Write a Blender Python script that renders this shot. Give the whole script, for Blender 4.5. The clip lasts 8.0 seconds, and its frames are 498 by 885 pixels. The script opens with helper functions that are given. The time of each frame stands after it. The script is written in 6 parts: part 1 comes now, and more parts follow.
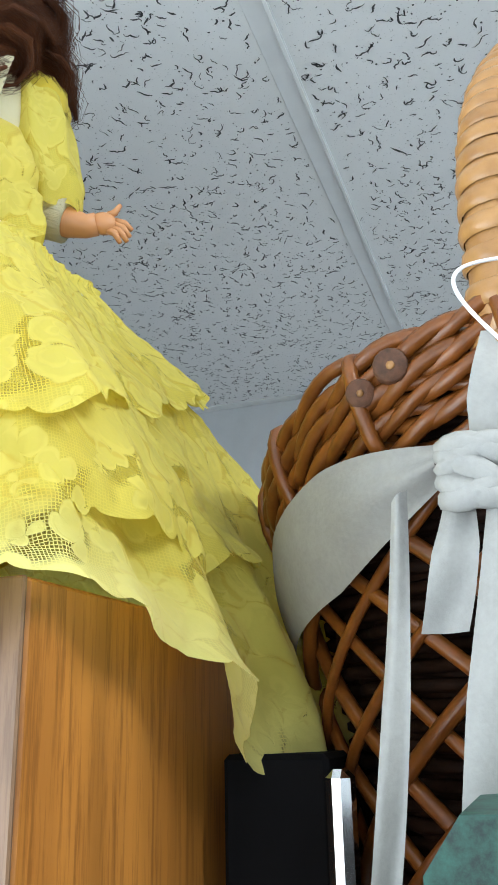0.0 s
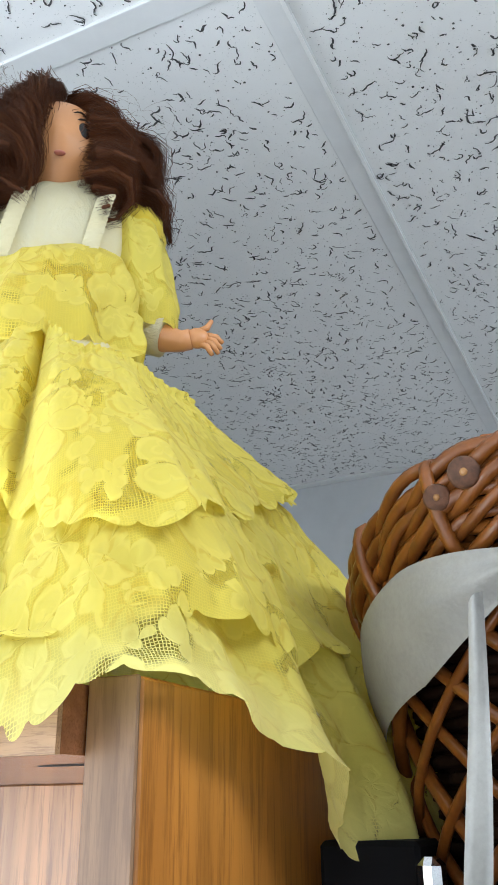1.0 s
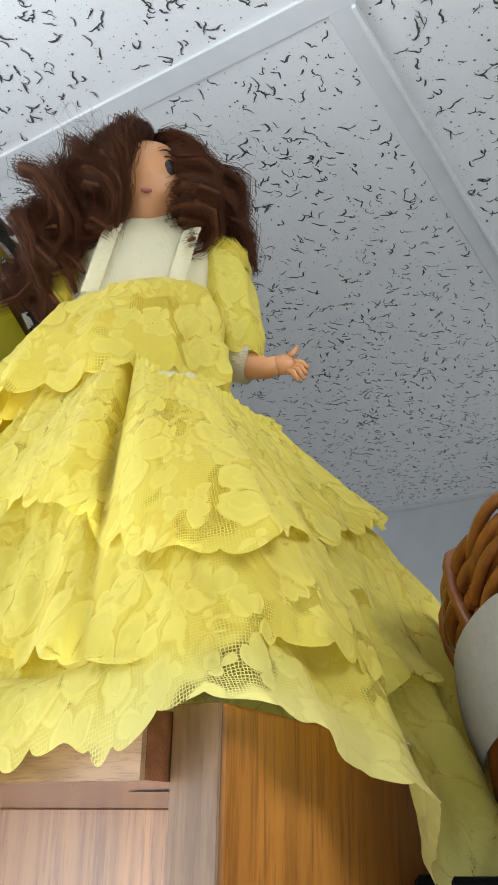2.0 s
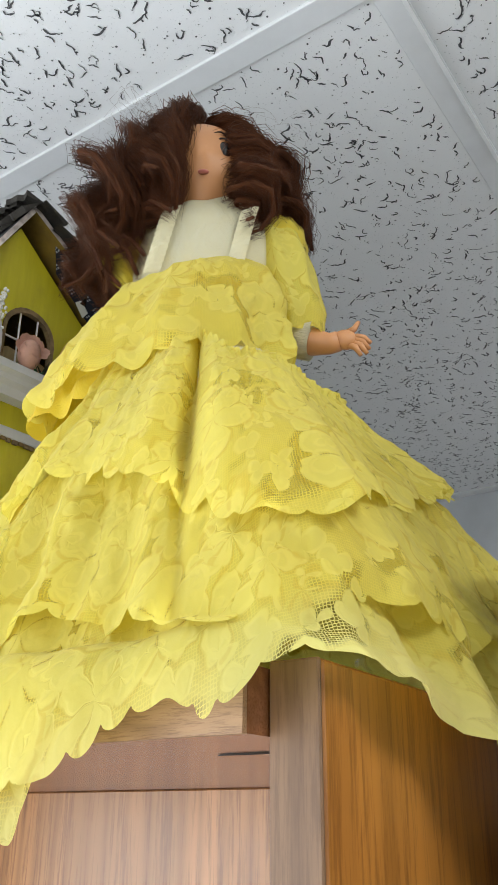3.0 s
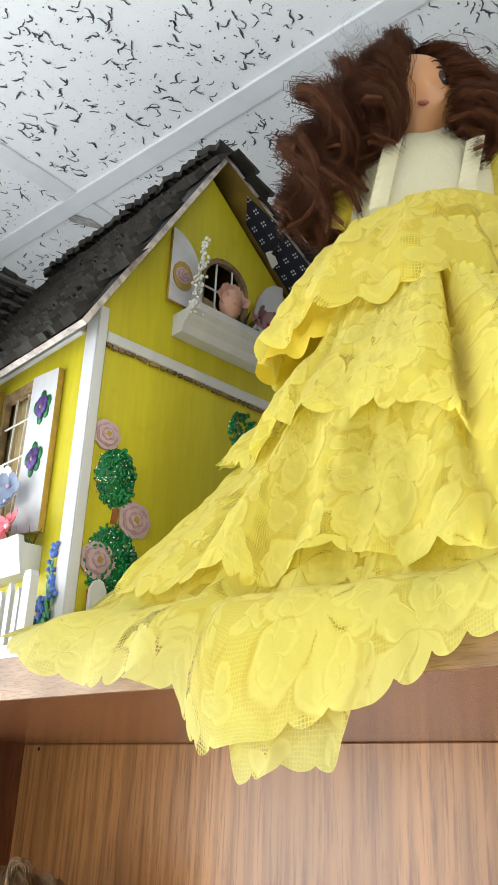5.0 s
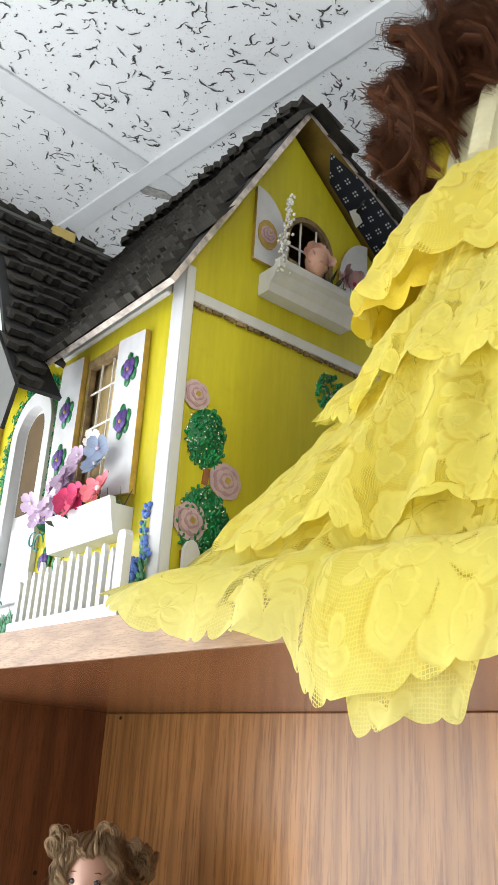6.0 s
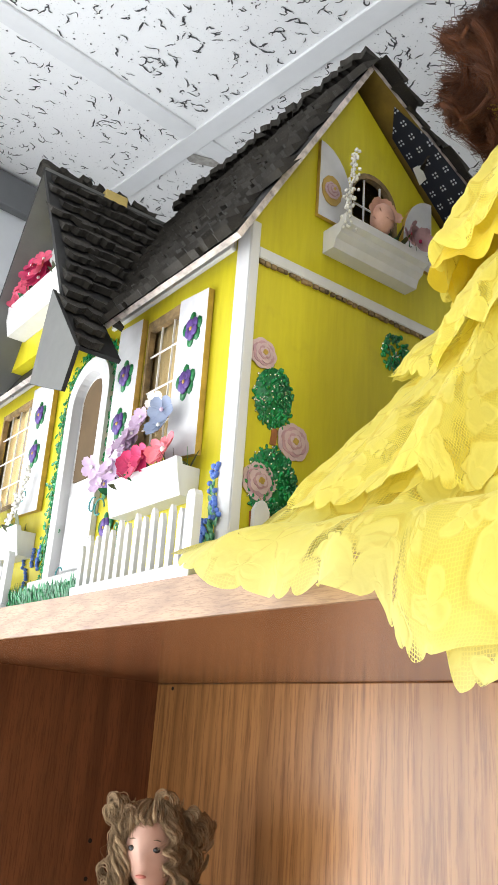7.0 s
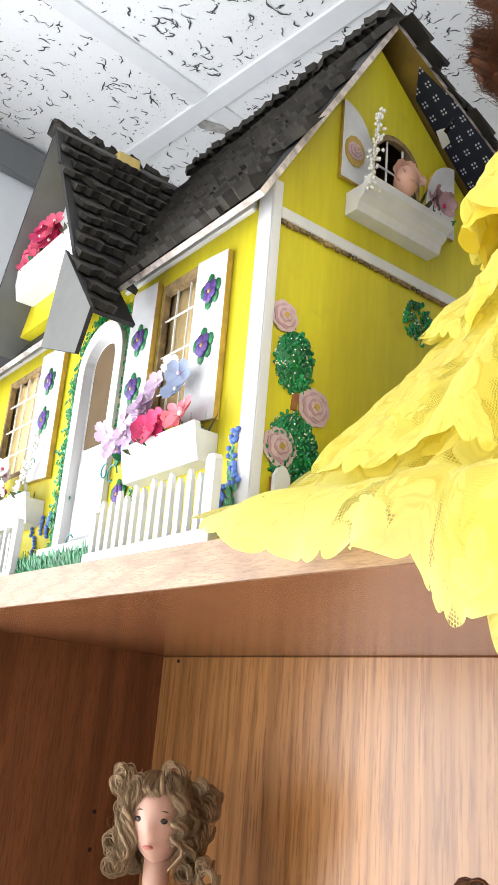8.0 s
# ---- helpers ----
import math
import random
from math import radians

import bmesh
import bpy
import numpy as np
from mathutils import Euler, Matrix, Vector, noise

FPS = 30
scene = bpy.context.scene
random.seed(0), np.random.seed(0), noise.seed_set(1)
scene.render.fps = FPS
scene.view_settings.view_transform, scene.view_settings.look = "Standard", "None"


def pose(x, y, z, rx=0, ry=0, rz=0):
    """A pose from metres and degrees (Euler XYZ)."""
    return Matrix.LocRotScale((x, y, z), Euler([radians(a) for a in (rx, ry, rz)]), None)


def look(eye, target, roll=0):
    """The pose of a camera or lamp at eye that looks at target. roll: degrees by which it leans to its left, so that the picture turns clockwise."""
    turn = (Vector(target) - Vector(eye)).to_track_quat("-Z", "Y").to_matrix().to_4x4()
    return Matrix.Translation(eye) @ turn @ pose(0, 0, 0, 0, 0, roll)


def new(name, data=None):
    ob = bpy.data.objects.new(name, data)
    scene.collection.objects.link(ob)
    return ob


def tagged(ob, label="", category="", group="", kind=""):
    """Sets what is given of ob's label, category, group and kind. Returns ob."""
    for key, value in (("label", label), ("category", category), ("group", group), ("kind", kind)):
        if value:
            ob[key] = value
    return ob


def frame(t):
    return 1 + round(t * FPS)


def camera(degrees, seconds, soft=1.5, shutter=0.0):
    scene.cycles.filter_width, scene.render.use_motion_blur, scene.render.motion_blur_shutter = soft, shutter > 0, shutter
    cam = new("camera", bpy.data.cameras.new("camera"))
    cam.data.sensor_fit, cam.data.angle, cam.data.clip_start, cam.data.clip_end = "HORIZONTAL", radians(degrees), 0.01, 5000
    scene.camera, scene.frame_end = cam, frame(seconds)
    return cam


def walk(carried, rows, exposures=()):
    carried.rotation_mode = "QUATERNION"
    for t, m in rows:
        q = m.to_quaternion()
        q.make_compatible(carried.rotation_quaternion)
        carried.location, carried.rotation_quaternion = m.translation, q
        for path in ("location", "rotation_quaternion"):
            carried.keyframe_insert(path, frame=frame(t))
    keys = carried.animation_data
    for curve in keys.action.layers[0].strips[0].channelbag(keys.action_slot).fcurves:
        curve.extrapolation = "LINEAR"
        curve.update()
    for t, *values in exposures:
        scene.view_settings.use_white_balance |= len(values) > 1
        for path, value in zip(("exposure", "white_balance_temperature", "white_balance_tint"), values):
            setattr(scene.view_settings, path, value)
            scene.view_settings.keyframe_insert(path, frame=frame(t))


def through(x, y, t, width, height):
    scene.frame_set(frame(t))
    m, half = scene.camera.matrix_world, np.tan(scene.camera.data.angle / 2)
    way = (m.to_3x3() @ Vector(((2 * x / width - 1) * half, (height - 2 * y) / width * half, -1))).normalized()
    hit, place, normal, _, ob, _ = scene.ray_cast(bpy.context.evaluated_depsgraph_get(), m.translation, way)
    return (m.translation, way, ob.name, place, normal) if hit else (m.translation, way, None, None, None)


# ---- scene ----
cam = camera(32.2, 8.0)
EXPOSURES = [(0, 0.56, 5900, 3), (1.5, 0.34, 6100, 8), (3.5, 0.12, 6400, 8), (5, 0.18, 6400, 7), (6.5, 0.28, 6500, 9), (8, 0.64, 6500, 11)]
PATH = [
    (0, (0.79, -0.414, 1.769), (0.175, 1.387, 2.384), -1.3),
    (0.5, (0.794, -0.43, 1.768), (0.077, 1.299, 2.474), -1.2),
    (1, (0.803, -0.446, 1.771), (0.024, 1.226, 2.544), -0.6),
    (1.5, (0.803, -0.447, 1.771), (-0.068, 1.16, 2.584), 0.1),
    (1.7, (0.812, -0.443, 1.773), (-0.117, 1.127, 2.593), 0.9),
    (3, (0.793, -0.452, 1.758), (-0.241, 1.05, 2.578), 0.6),
    (3.5, (0.773, -0.459, 1.751), (-0.283, 1.032, 2.564), 0.7),
    (4, (0.75, -0.463, 1.746), (-0.361, 0.996, 2.543), 1.2),
    (4.5, (0.735, -0.471, 1.746), (-0.455, 0.94, 2.515), 1.9),
    (5, (0.725, -0.482, 1.744), (-0.508, 0.897, 2.503), 2.6),
    (6.5, (0.686, -0.484, 1.729), (-0.698, 0.782, 2.422), 4.0),
    (7, (0.674, -0.487, 1.725), (-0.727, 0.772, 2.397), 4.2),
    (7.5, (0.67, -0.49, 1.721), (-0.736, 0.774, 2.375), 4.7),
    (8, (0.655, -0.486, 1.72), (-0.75, 0.79, 2.349), 4.9),
]
walk(cam, [(t, look(eye, target, roll)) for t, eye, target, roll in PATH], EXPOSURES)


# ---- world and light ----
world = bpy.data.worlds.new("sky")
scene.world = world
world.use_nodes = True
sky = world.node_tree.nodes.new("ShaderNodeTexSky")
sky.sky_type, sky.sun_disc, sky.sun_elevation, sky.sun_rotation = "NISHITA", False, radians(40), radians(200)
world.node_tree.links.new(sky.outputs[0], world.node_tree.nodes["Background"].inputs[0])
world.node_tree.nodes["Background"].inputs[1].default_value = 0.12


def area(name, m, sx, sy, watts, colour):
    lamp = bpy.data.lights.new(name, "AREA")
    lamp.shape, lamp.size, lamp.size_y, lamp.energy, lamp.color = "RECTANGLE", sx, sy, watts, colour
    ob = new(name, lamp)
    ob.matrix_world = m
    return ob


# daylight in two unseen window openings, and an added ceiling fill lamp
area("window_fill_light", look((-0.235, -0.86, 1.15), (1, -0.86, 1.15)), 1.1, 1.7, 35, (0.90, 0.95, 1.0))
# south opening is unseen, added as frontal fill
area("window_fill_light", look((0.75, -2.57, 1.05), (0.75, 0, 1.15)), 1.7, 1.7, 20, (0.96, 0.98, 1.0))
area("ceiling_fill", look((1.5125, -0.305, 2.395), (1.5125, -0.305, 0)), 0.56, 0.56, 11, (1.0, 0.985, 0.95))


# ---- materials ----
class Tree:
    """Short hand for building one node material."""

    def __init__(self, name):
        self.m = bpy.data.materials.new(name)
        self.m.use_nodes = True
        self.t = self.m.node_tree
        self.b = self.t.nodes["Principled BSDF"]
        self.out = self.t.nodes["Material Output"]

    def n(self, kind, operation=None, feature=None, blend_type=None, wave_type=None, bands_direction=None):
        node = self.t.nodes.new("ShaderNode" + kind)
        if operation:
            node.operation = operation
        if feature:
            node.feature = feature
        if blend_type:
            node.blend_type = blend_type
        if wave_type:
            node.wave_type, node.bands_direction = wave_type, bands_direction
        return node

    def put(self, node, key, value):
        if hasattr(value, "links"):
            self.t.links.new(value, node.inputs[key])
        else:
            node.inputs[key].default_value = value

    def coords(self, kind="Object", scale=(1, 1, 1), shift=False):
        c = self.n("TexCoord")
        mp = self.n("Mapping")
        self.put(mp, "Scale", scale)
        self.put(mp, "Vector", c.outputs[kind])
        if shift:
            r = self.n("ObjectInfo")
            k = self.n("VectorMath", operation="SCALE")
            self.put(k, 0, (3.1, 7.3, 5.7))
            self.put(k, "Scale", r.outputs["Random"])
            self.put(mp, "Location", k.outputs[0])
        return mp.outputs[0]

    def noise(self, vec, scale, detail=4, rough=0.6, distort=0.0):
        x = self.n("TexNoise")
        for k, v in (("Vector", vec), ("Scale", scale), ("Detail", detail), ("Roughness", rough), ("Distortion", distort)):
            self.put(x, k, v)
        return x.outputs["Fac"]

    def ramp(self, fac, stops):
        x = self.n("ValToRGB")
        e = x.color_ramp.elements
        while len(e) < len(stops):
            e.new(0.5)
        for el, (p, c) in zip(e, stops):
            el.position, el.color = p, (*c, 1) if len(c) == 3 else c
        self.put(x, "Fac", fac)
        return x.outputs[0]

    def mix(self, fac, a, b, how="MIX"):
        x = self.n("MixRGB", blend_type=how)
        for k, v in (("Fac", fac), ("Color1", a if hasattr(a, "links") else (*a, 1)), ("Color2", b if hasattr(b, "links") else (*b, 1))):
            self.put(x, k, v)
        return x.outputs[0]

    def math(self, op, a, b=0.0):
        x = self.n("Math", operation=op)
        self.put(x, 0, a)
        self.put(x, 1, b)
        return x.outputs[0]

    def bump(self, height, strength=0.3, dist=0.001):
        x = self.n("Bump")
        for k, v in (("Height", height), ("Strength", strength), ("Distance", dist)):
            self.put(x, k, v)
        self.put(self.b, "Normal", x.outputs[0])

    def set(self, **kw):
        for k, v in kw.items():
            k = k.replace("_", " ")
            self.put(self.b, k, (*v, 1) if isinstance(v, tuple) and len(v) == 3 else v)
        return self.m


def paint(name, colour, rough=0.55, vary=0.12, scale=60.0, bump=0.15, streak=(1, 1, 1), metal=0.0, shift=False):
    """Plain painted or dyed surface with two scales of unevenness."""
    t = Tree(name)
    v = t.coords("Object", streak, shift)
    a, b = t.noise(v, scale, 5), t.noise(v, scale * 0.17, 3)
    f = t.math("ADD", t.math("MULTIPLY", a, 0.5), t.math("MULTIPLY", b, 0.5))
    dark = tuple(c * (1 - 2.2 * vary) for c in colour)
    lite = tuple(min(1, c * (1 + vary)) for c in colour)
    col = t.ramp(f, [(0.3, dark), (0.7, lite)])
    t.bump(a, bump, 0.0006)
    return t.set(Base_Color=col, Roughness=rough, Metallic=metal)


def oak(name, base, dark, scale, rough=0.38, coarse=1.0, spec=0.5):
    """Oak veneer: long pores and cathedral bands along the axis with the small scale."""
    t = Tree(name)
    v = t.coords("Object", scale)
    wide = t.noise(v, 5.0 * coarse, 3, 0.5, 0.6)
    fine = t.noise(v, 46.0 * coarse, 6, 0.7)
    w = t.n("TexWave", wave_type="BANDS", bands_direction="X")
    for k, q in (("Vector", v), ("Scale", 3.0 * coarse), ("Distortion", 9.0), ("Detail", 3.0), ("Detail Scale", 0.8)):
        t.put(w, k, q)
    pores = t.ramp(fine, [(0.38, (1, 1, 1)), (0.52, (0, 0, 0))])
    c = t.ramp(wide, [(0.3, tuple(q * 0.8 for q in base)), (0.7, tuple(min(1, q * 1.18) for q in base))])
    c = t.mix(t.math("MULTIPLY", t.math("POWER", w.outputs["Fac"], 2.5), 0.42), c, dark)
    c = t.mix(t.math("MULTIPLY", pores, 0.65), c, dark)
    t.bump(pores, -0.12, 0.0004)
    return t.set(Base_Color=c, Roughness=rough, Specular_IOR_Level=spec)


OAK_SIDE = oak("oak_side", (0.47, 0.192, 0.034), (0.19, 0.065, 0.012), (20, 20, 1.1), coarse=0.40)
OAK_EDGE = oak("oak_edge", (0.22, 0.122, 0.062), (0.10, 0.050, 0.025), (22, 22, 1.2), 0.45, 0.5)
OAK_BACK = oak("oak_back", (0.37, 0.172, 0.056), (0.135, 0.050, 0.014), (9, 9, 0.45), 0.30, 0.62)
# same oak as the sides, darkened to hold the shade inside the cabinet
OAK_SHADED = oak("oak_shaded", (0.21, 0.078, 0.030), (0.085, 0.026, 0.009), (12, 12, 0.7), 0.36)
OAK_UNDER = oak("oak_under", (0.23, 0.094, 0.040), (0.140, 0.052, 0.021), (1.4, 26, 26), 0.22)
OAK_NOSE = oak("oak_nose", (0.33, 0.195, 0.105), (0.16, 0.082, 0.042), (2.2, 40, 30), 0.5)


def tile_material():
    t = Tree("ceiling_tile")
    v = t.coords("Object")
    a, b = t.noise(v, 420, 4, 0.7), t.noise(v, 9, 3)
    c = t.mix(t.math("MULTIPLY", b, 0.35), (0.90, 0.90, 0.895), (0.83, 0.84, 0.84))
    pits = t.ramp(a, [(0.30, (0.25, 0.25, 0.25)), (0.37, (1, 1, 1))])
    c = t.mix(0.6, c, pits, "MULTIPLY")
    t.bump(a, 0.25, 0.0006)
    return t.set(Base_Color=c, Roughness=0.92)


TILE = tile_material()
TEE = paint("tee_white", (0.82, 0.825, 0.83), 0.5, 0.04, 30, 0.03)
LIT_EDGE = paint("lit_edge_white", (0.90, 0.90, 0.90), 0.25, 0.02, 30, 0.02)
FISSURE_SHADE = paint("fissure_shade", (0.095, 0.095, 0.098), 0.95, 0.2, 300, 0.2)
CORE = paint("tile_core", (0.42, 0.40, 0.37), 0.95, 0.3, 200, 0.6)
WALL = paint("wall_paint", (0.74, 0.76, 0.78), 0.75, 0.04, 25, 0.05)
TRIM = paint("grey_trim", (0.16, 0.165, 0.17), 0.5, 0.08, 30, 0.05)
# unseen floor, made pale to bounce daylight up to the ceiling
BOUNCE_FLOOR = paint("bounce_floor", (0.66, 0.64, 0.61), 0.95, 0.25, 300, 0.5)


def yellow_material():
    t = Tree("house_yellow")
    v = t.coords("Object", (1, 1, 0.12))
    w = t.coords("Object")
    a, b, g = t.noise(v, 260, 5), t.noise(v, 40, 3), t.noise(w, 34, 4)
    c = t.ramp(t.math("ADD", t.math("MULTIPLY", a, 0.4), t.math("MULTIPLY", b, 0.6)), [(0.3, (0.47, 0.39, 0.007)), (0.7, (0.62, 0.54, 0.015))])
    c = t.mix(t.ramp(g, [(0.60, (0, 0, 0)), (0.72, (0.4, 0.4, 0.4))]), c, (0.42, 0.33, 0.015))
    t.bump(a, 0.2, 0.0005)
    return t.set(Base_Color=c, Roughness=0.48)


YELLOW = yellow_material()
WHITE = paint("white_gloss", (0.62, 0.61, 0.60), 0.4, 0.07, 90, 0.12, (1, 1, 0.2))
SHUTTER = paint("shutter_white", (0.60, 0.59, 0.59), 0.45, 0.10, 70, 0.2)
RAW = paint("raw_edge", (0.30, 0.20, 0.09), 0.8, 0.5, 120, 0.6)
BARGE = paint("chipped_barge", (0.60, 0.52, 0.46), 0.7, 0.42, 170, 0.8)
GREY = paint("grey_card", (0.15, 0.15, 0.14), 0.8, 0.12, 45, 0.12)
PEEL = paint("peeled_paper", (0.72, 0.72, 0.70), 0.85, 0.12, 90, 0.3)
LINER = paint("roof_lining_brown", (0.20, 0.125, 0.012), 0.85, 0.35, 40, 0.3)
BLACK = paint("black_edge", (0.014, 0.013, 0.013), 0.7, 0.3, 60, 0.2)


def shingle_material():
    t = Tree("shingle_grit")
    v = t.coords("Object", (1, 1, 1), True)
    a, b = t.noise(v, 900, 3, 0.8), t.noise(v, 45, 4)
    r = t.n("ObjectInfo")
    c = t.ramp(b, [(0.3, (0.015, 0.0125, 0.0095)), (0.7, (0.038, 0.032, 0.024))])
    c = t.mix(t.math("MULTIPLY", r.outputs["Random"], 0.10), c, (0.035, 0.032, 0.03))
    c = t.mix(t.ramp(a, [(0.62, (0, 0, 0)), (0.70, (0.35, 0.35, 0.35))]), c, (0.16, 0.14, 0.115))
    t.bump(a, 0.7, 0.0008)
    return t.set(Base_Color=c, Roughness=0.95)


SHINGLE = shingle_material()


def navy_material():
    t = Tree("navy_print")
    v = t.coords("Object", (100, 118, 0))
    f = t.n("VectorMath", operation="FRACTION")
    t.put(f, 0, v)
    s = t.n("SeparateXYZ")
    t.put(s, 0, f.outputs[0])
    q = []
    for k in ("X", "Y"):
        d = t.math("ABSOLUTE", t.math("SUBTRACT", t.math("ABSOLUTE", t.math("SUBTRACT", s.outputs[k], 0.5)), 0.12))
        q.append(t.math("LESS_THAN", d, 0.065))
    dot = t.math("MULTIPLY", q[0], q[1])
    c = t.mix(dot, (0.006, 0.008, 0.018), (0.42, 0.45, 0.50))
    return t.set(Base_Color=c, Roughness=0.85)


NAVY = navy_material()


def glass_material():
    t = Tree("pane_glass")
    return t.set(Base_Color=(0.92, 0.95, 0.94), Roughness=0.04, Transmission_Weight=1.0, IOR=1.05)


GLASS = glass_material()
CURTAIN = paint("curtain_cloth", (0.58, 0.42, 0.20), 0.9, 0.25, 60, 0.4, (1, 1, 0.2))
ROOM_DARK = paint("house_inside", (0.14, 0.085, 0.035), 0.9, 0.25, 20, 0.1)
GREEN = paint("leaf_green", (0.012, 0.20, 0.055), 0.35, 0.35, 300, 0.3)
GREEN2 = paint("leaf_emerald", (0.010, 0.26, 0.070), 0.22, 0.35, 300, 0.2)
OLIVE = paint("leaf_olive", (0.075, 0.085, 0.03), 0.6, 0.3, 120, 0.3)
GLITTER = paint("glitter", (0.78, 0.80, 0.66), 0.18, 0.2, 300, 0.1, metal=0.8)
PINK = paint("petal_pink", (0.78, 0.10, 0.19), 0.6, 0.25, 140, 0.3)
ROSEPINK = paint("petal_hotpink", (0.60, 0.028, 0.13), 0.6, 0.3, 140, 0.3)
CORAL = paint("petal_coral", (0.85, 0.20, 0.24), 0.6, 0.15, 140, 0.3)
LILAC = paint("petal_lilac", (0.60, 0.44, 0.60), 0.65, 0.12, 140, 0.3)
BLUEGREY = paint("petal_bluegrey", (0.27, 0.32, 0.45), 0.65, 0.15, 140, 0.3)
MAUVE = paint("petal_mauve", (0.56, 0.40, 0.40), 0.6, 0.12, 140, 0.2)
MAUVE2 = paint("petal_plum", (0.46, 0.27, 0.30), 0.6, 0.15, 140, 0.2)
PEACH = paint("petal_peach", (0.60, 0.33, 0.24), 0.6, 0.15, 140, 0.2)
CREAM = paint("petal_cream", (0.80, 0.76, 0.70), 0.6, 0.1, 140, 0.2)
GOLD = paint("gold_paint", (0.55, 0.36, 0.08), 0.35, 0.2, 140, 0.2, metal=0.3)
BLUE = paint("flower_blue", (0.10, 0.20, 0.60), 0.5, 0.25, 140, 0.2)
PURPLE = paint("flower_purple", (0.12, 0.055, 0.27), 0.5, 0.3, 140, 0.2)
TEAL = paint("scroll_teal", (0.02, 0.22, 0.22), 0.45, 0.2, 140, 0.1)
CLAY = paint("clay_stem", (0.40, 0.14, 0.04), 0.7, 0.25, 90, 0.2)
PEARL = paint("pearl_white", (0.78, 0.75, 0.68), 0.25, 0.08, 200, 0.1)


def cloth_shader(t, col, through):
    """Cloth that lets part of the light pass."""
    t.set(Base_Color=col, Roughness=0.62, Sheen_Weight=0.15, Specular_IOR_Level=0.25)
    tr = t.n("BsdfTranslucent")
    t.put(tr, "Color", col)
    m = t.n("MixShader")
    t.put(m, 0, through)
    t.t.links.new(t.b.outputs[0], m.inputs[1])
    t.t.links.new(tr.outputs[0], m.inputs[2])
    return m


def satin_material(name, colour, deep):
    """Plain gauze with creases."""
    t = Tree(name)
    uv = t.n("UVMap").outputs[0]
    crease = t.noise(uv, 38, 5, 0.6, 0.8)
    col = t.mix(t.ramp(crease, [(0.35, (0, 0, 0)), (0.65, (1, 1, 1))]), deep, colour)
    t.bump(t.math("ADD", crease, t.math("MULTIPLY", t.noise(uv, 700, 3), 0.06)), 0.8, 0.004)
    t.t.links.new(cloth_shader(t, col, 0.35).outputs[0], t.out.inputs[0])
    return t.m


def lace_material(name, motif_colour, ground, rim):
    """Flower lace: five-petalled blossoms and small leaves with corded outlines on an open net, paler along the hem."""
    t = Tree(name)
    uv = t.n("UVMap").outputs[0]
    nz = t.n("TexNoise")
    t.put(nz, "Vector", uv)
    t.put(nz, "Scale", 60.0)
    off = t.n("VectorMath", operation="SCALE")
    t.put(off, 0, nz.outputs["Color"])
    t.put(off, "Scale", 0.012)
    wob = t.n("VectorMath", operation="ADD")
    t.put(wob, 0, uv)
    t.put(wob, 1, off.outputs[0])

    def blossoms(scale, radius, petals, deepness):
        """Signed distance to petal outlines round scattered centres, inside above zero."""
        v = t.n("TexVoronoi")
        t.put(v, "Vector", wob.outputs[0])
        t.put(v, "Scale", scale)
        t.put(v, "Randomness", 0.8)
        d = t.n("VectorMath", operation="SUBTRACT")
        t.put(d, 0, wob.outputs[0])
        t.put(d, 1, v.outputs["Position"])
        x = t.n("SeparateXYZ")
        t.put(x, 0, d.outputs[0])
        turn = t.n("SeparateXYZ")
        t.put(turn, 0, v.outputs["Color"])
        a = t.math("ADD", t.math("ARCTAN2", x.outputs["Y"], x.outputs["X"]), t.math("MULTIPLY", turn.outputs["X"], 6.0))
        lobe = t.math("ABSOLUTE", t.math("SINE", t.math("MULTIPLY", a, petals / 2)))
        edge = t.math("ADD", radius * (1 - deepness), t.math("MULTIPLY", t.math("POWER", lobe, 0.6), radius * deepness))
        vein = t.math("POWER", t.math("SUBTRACT", 1.0, lobe), 7.0)
        return t.math("SUBTRACT", edge, v.outputs["Distance"]), vein, v.outputs["Distance"]

    big, vein, far = blossoms(20.0, 0.60, 5, 0.40)
    small, _, _ = blossoms(52.0, 0.50, 3, 0.55)
    inside = t.math("MAXIMUM", t.ramp(big, [(0.0, (0, 0, 0)), (0.02, (1, 1, 1))]), t.ramp(small, [(0.0, (0, 0, 0)), (0.03, (1, 1, 1))]))
    cord = t.math("MAXIMUM", t.ramp(t.math("ABSOLUTE", t.math("SUBTRACT", big, 0.03)), [(0.02, (1, 1, 1)), (0.05, (0, 0, 0))]), t.ramp(t.math("ABSOLUTE", t.math("SUBTRACT", small, 0.05)), [(0.03, (1, 1, 1)), (0.08, (0, 0, 0))]))
    slit = t.math("MULTIPLY", t.math("MULTIPLY", vein, t.ramp(far, [(0.10, (0, 0, 0)), (0.14, (1, 1, 1)), (0.30, (1, 1, 1)), (0.36, (0, 0, 0))])), inside)
    net = t.n("TexVoronoi", feature="DISTANCE_TO_EDGE")
    t.put(net, "Vector", uv)
    t.put(net, "Scale", 760.0)
    t.put(net, "Randomness", 0.3)
    hole = t.ramp(net.outputs["Distance"], [(0.10, (0, 0, 0)), (0.17, (1, 1, 1))])
    crease = t.noise(uv, 40, 3, 0.5, 0.5)
    weave = t.noise(uv, 900, 3)
    col = t.mix(inside, ground, motif_colour)
    col = t.mix(t.math("MULTIPLY", slit, 0.8), col, (0.70, 0.52, 0.05))
    # deeper band round the blossoms: shadow of net over lining, put into the colour
    shade_rim = t.ramp(t.math("ADD", big, 0.07), [(0.0, (0, 0, 0)), (0.02, (1, 1, 1)), (0.055, (1, 1, 1)), (0.075, (0, 0, 0))])
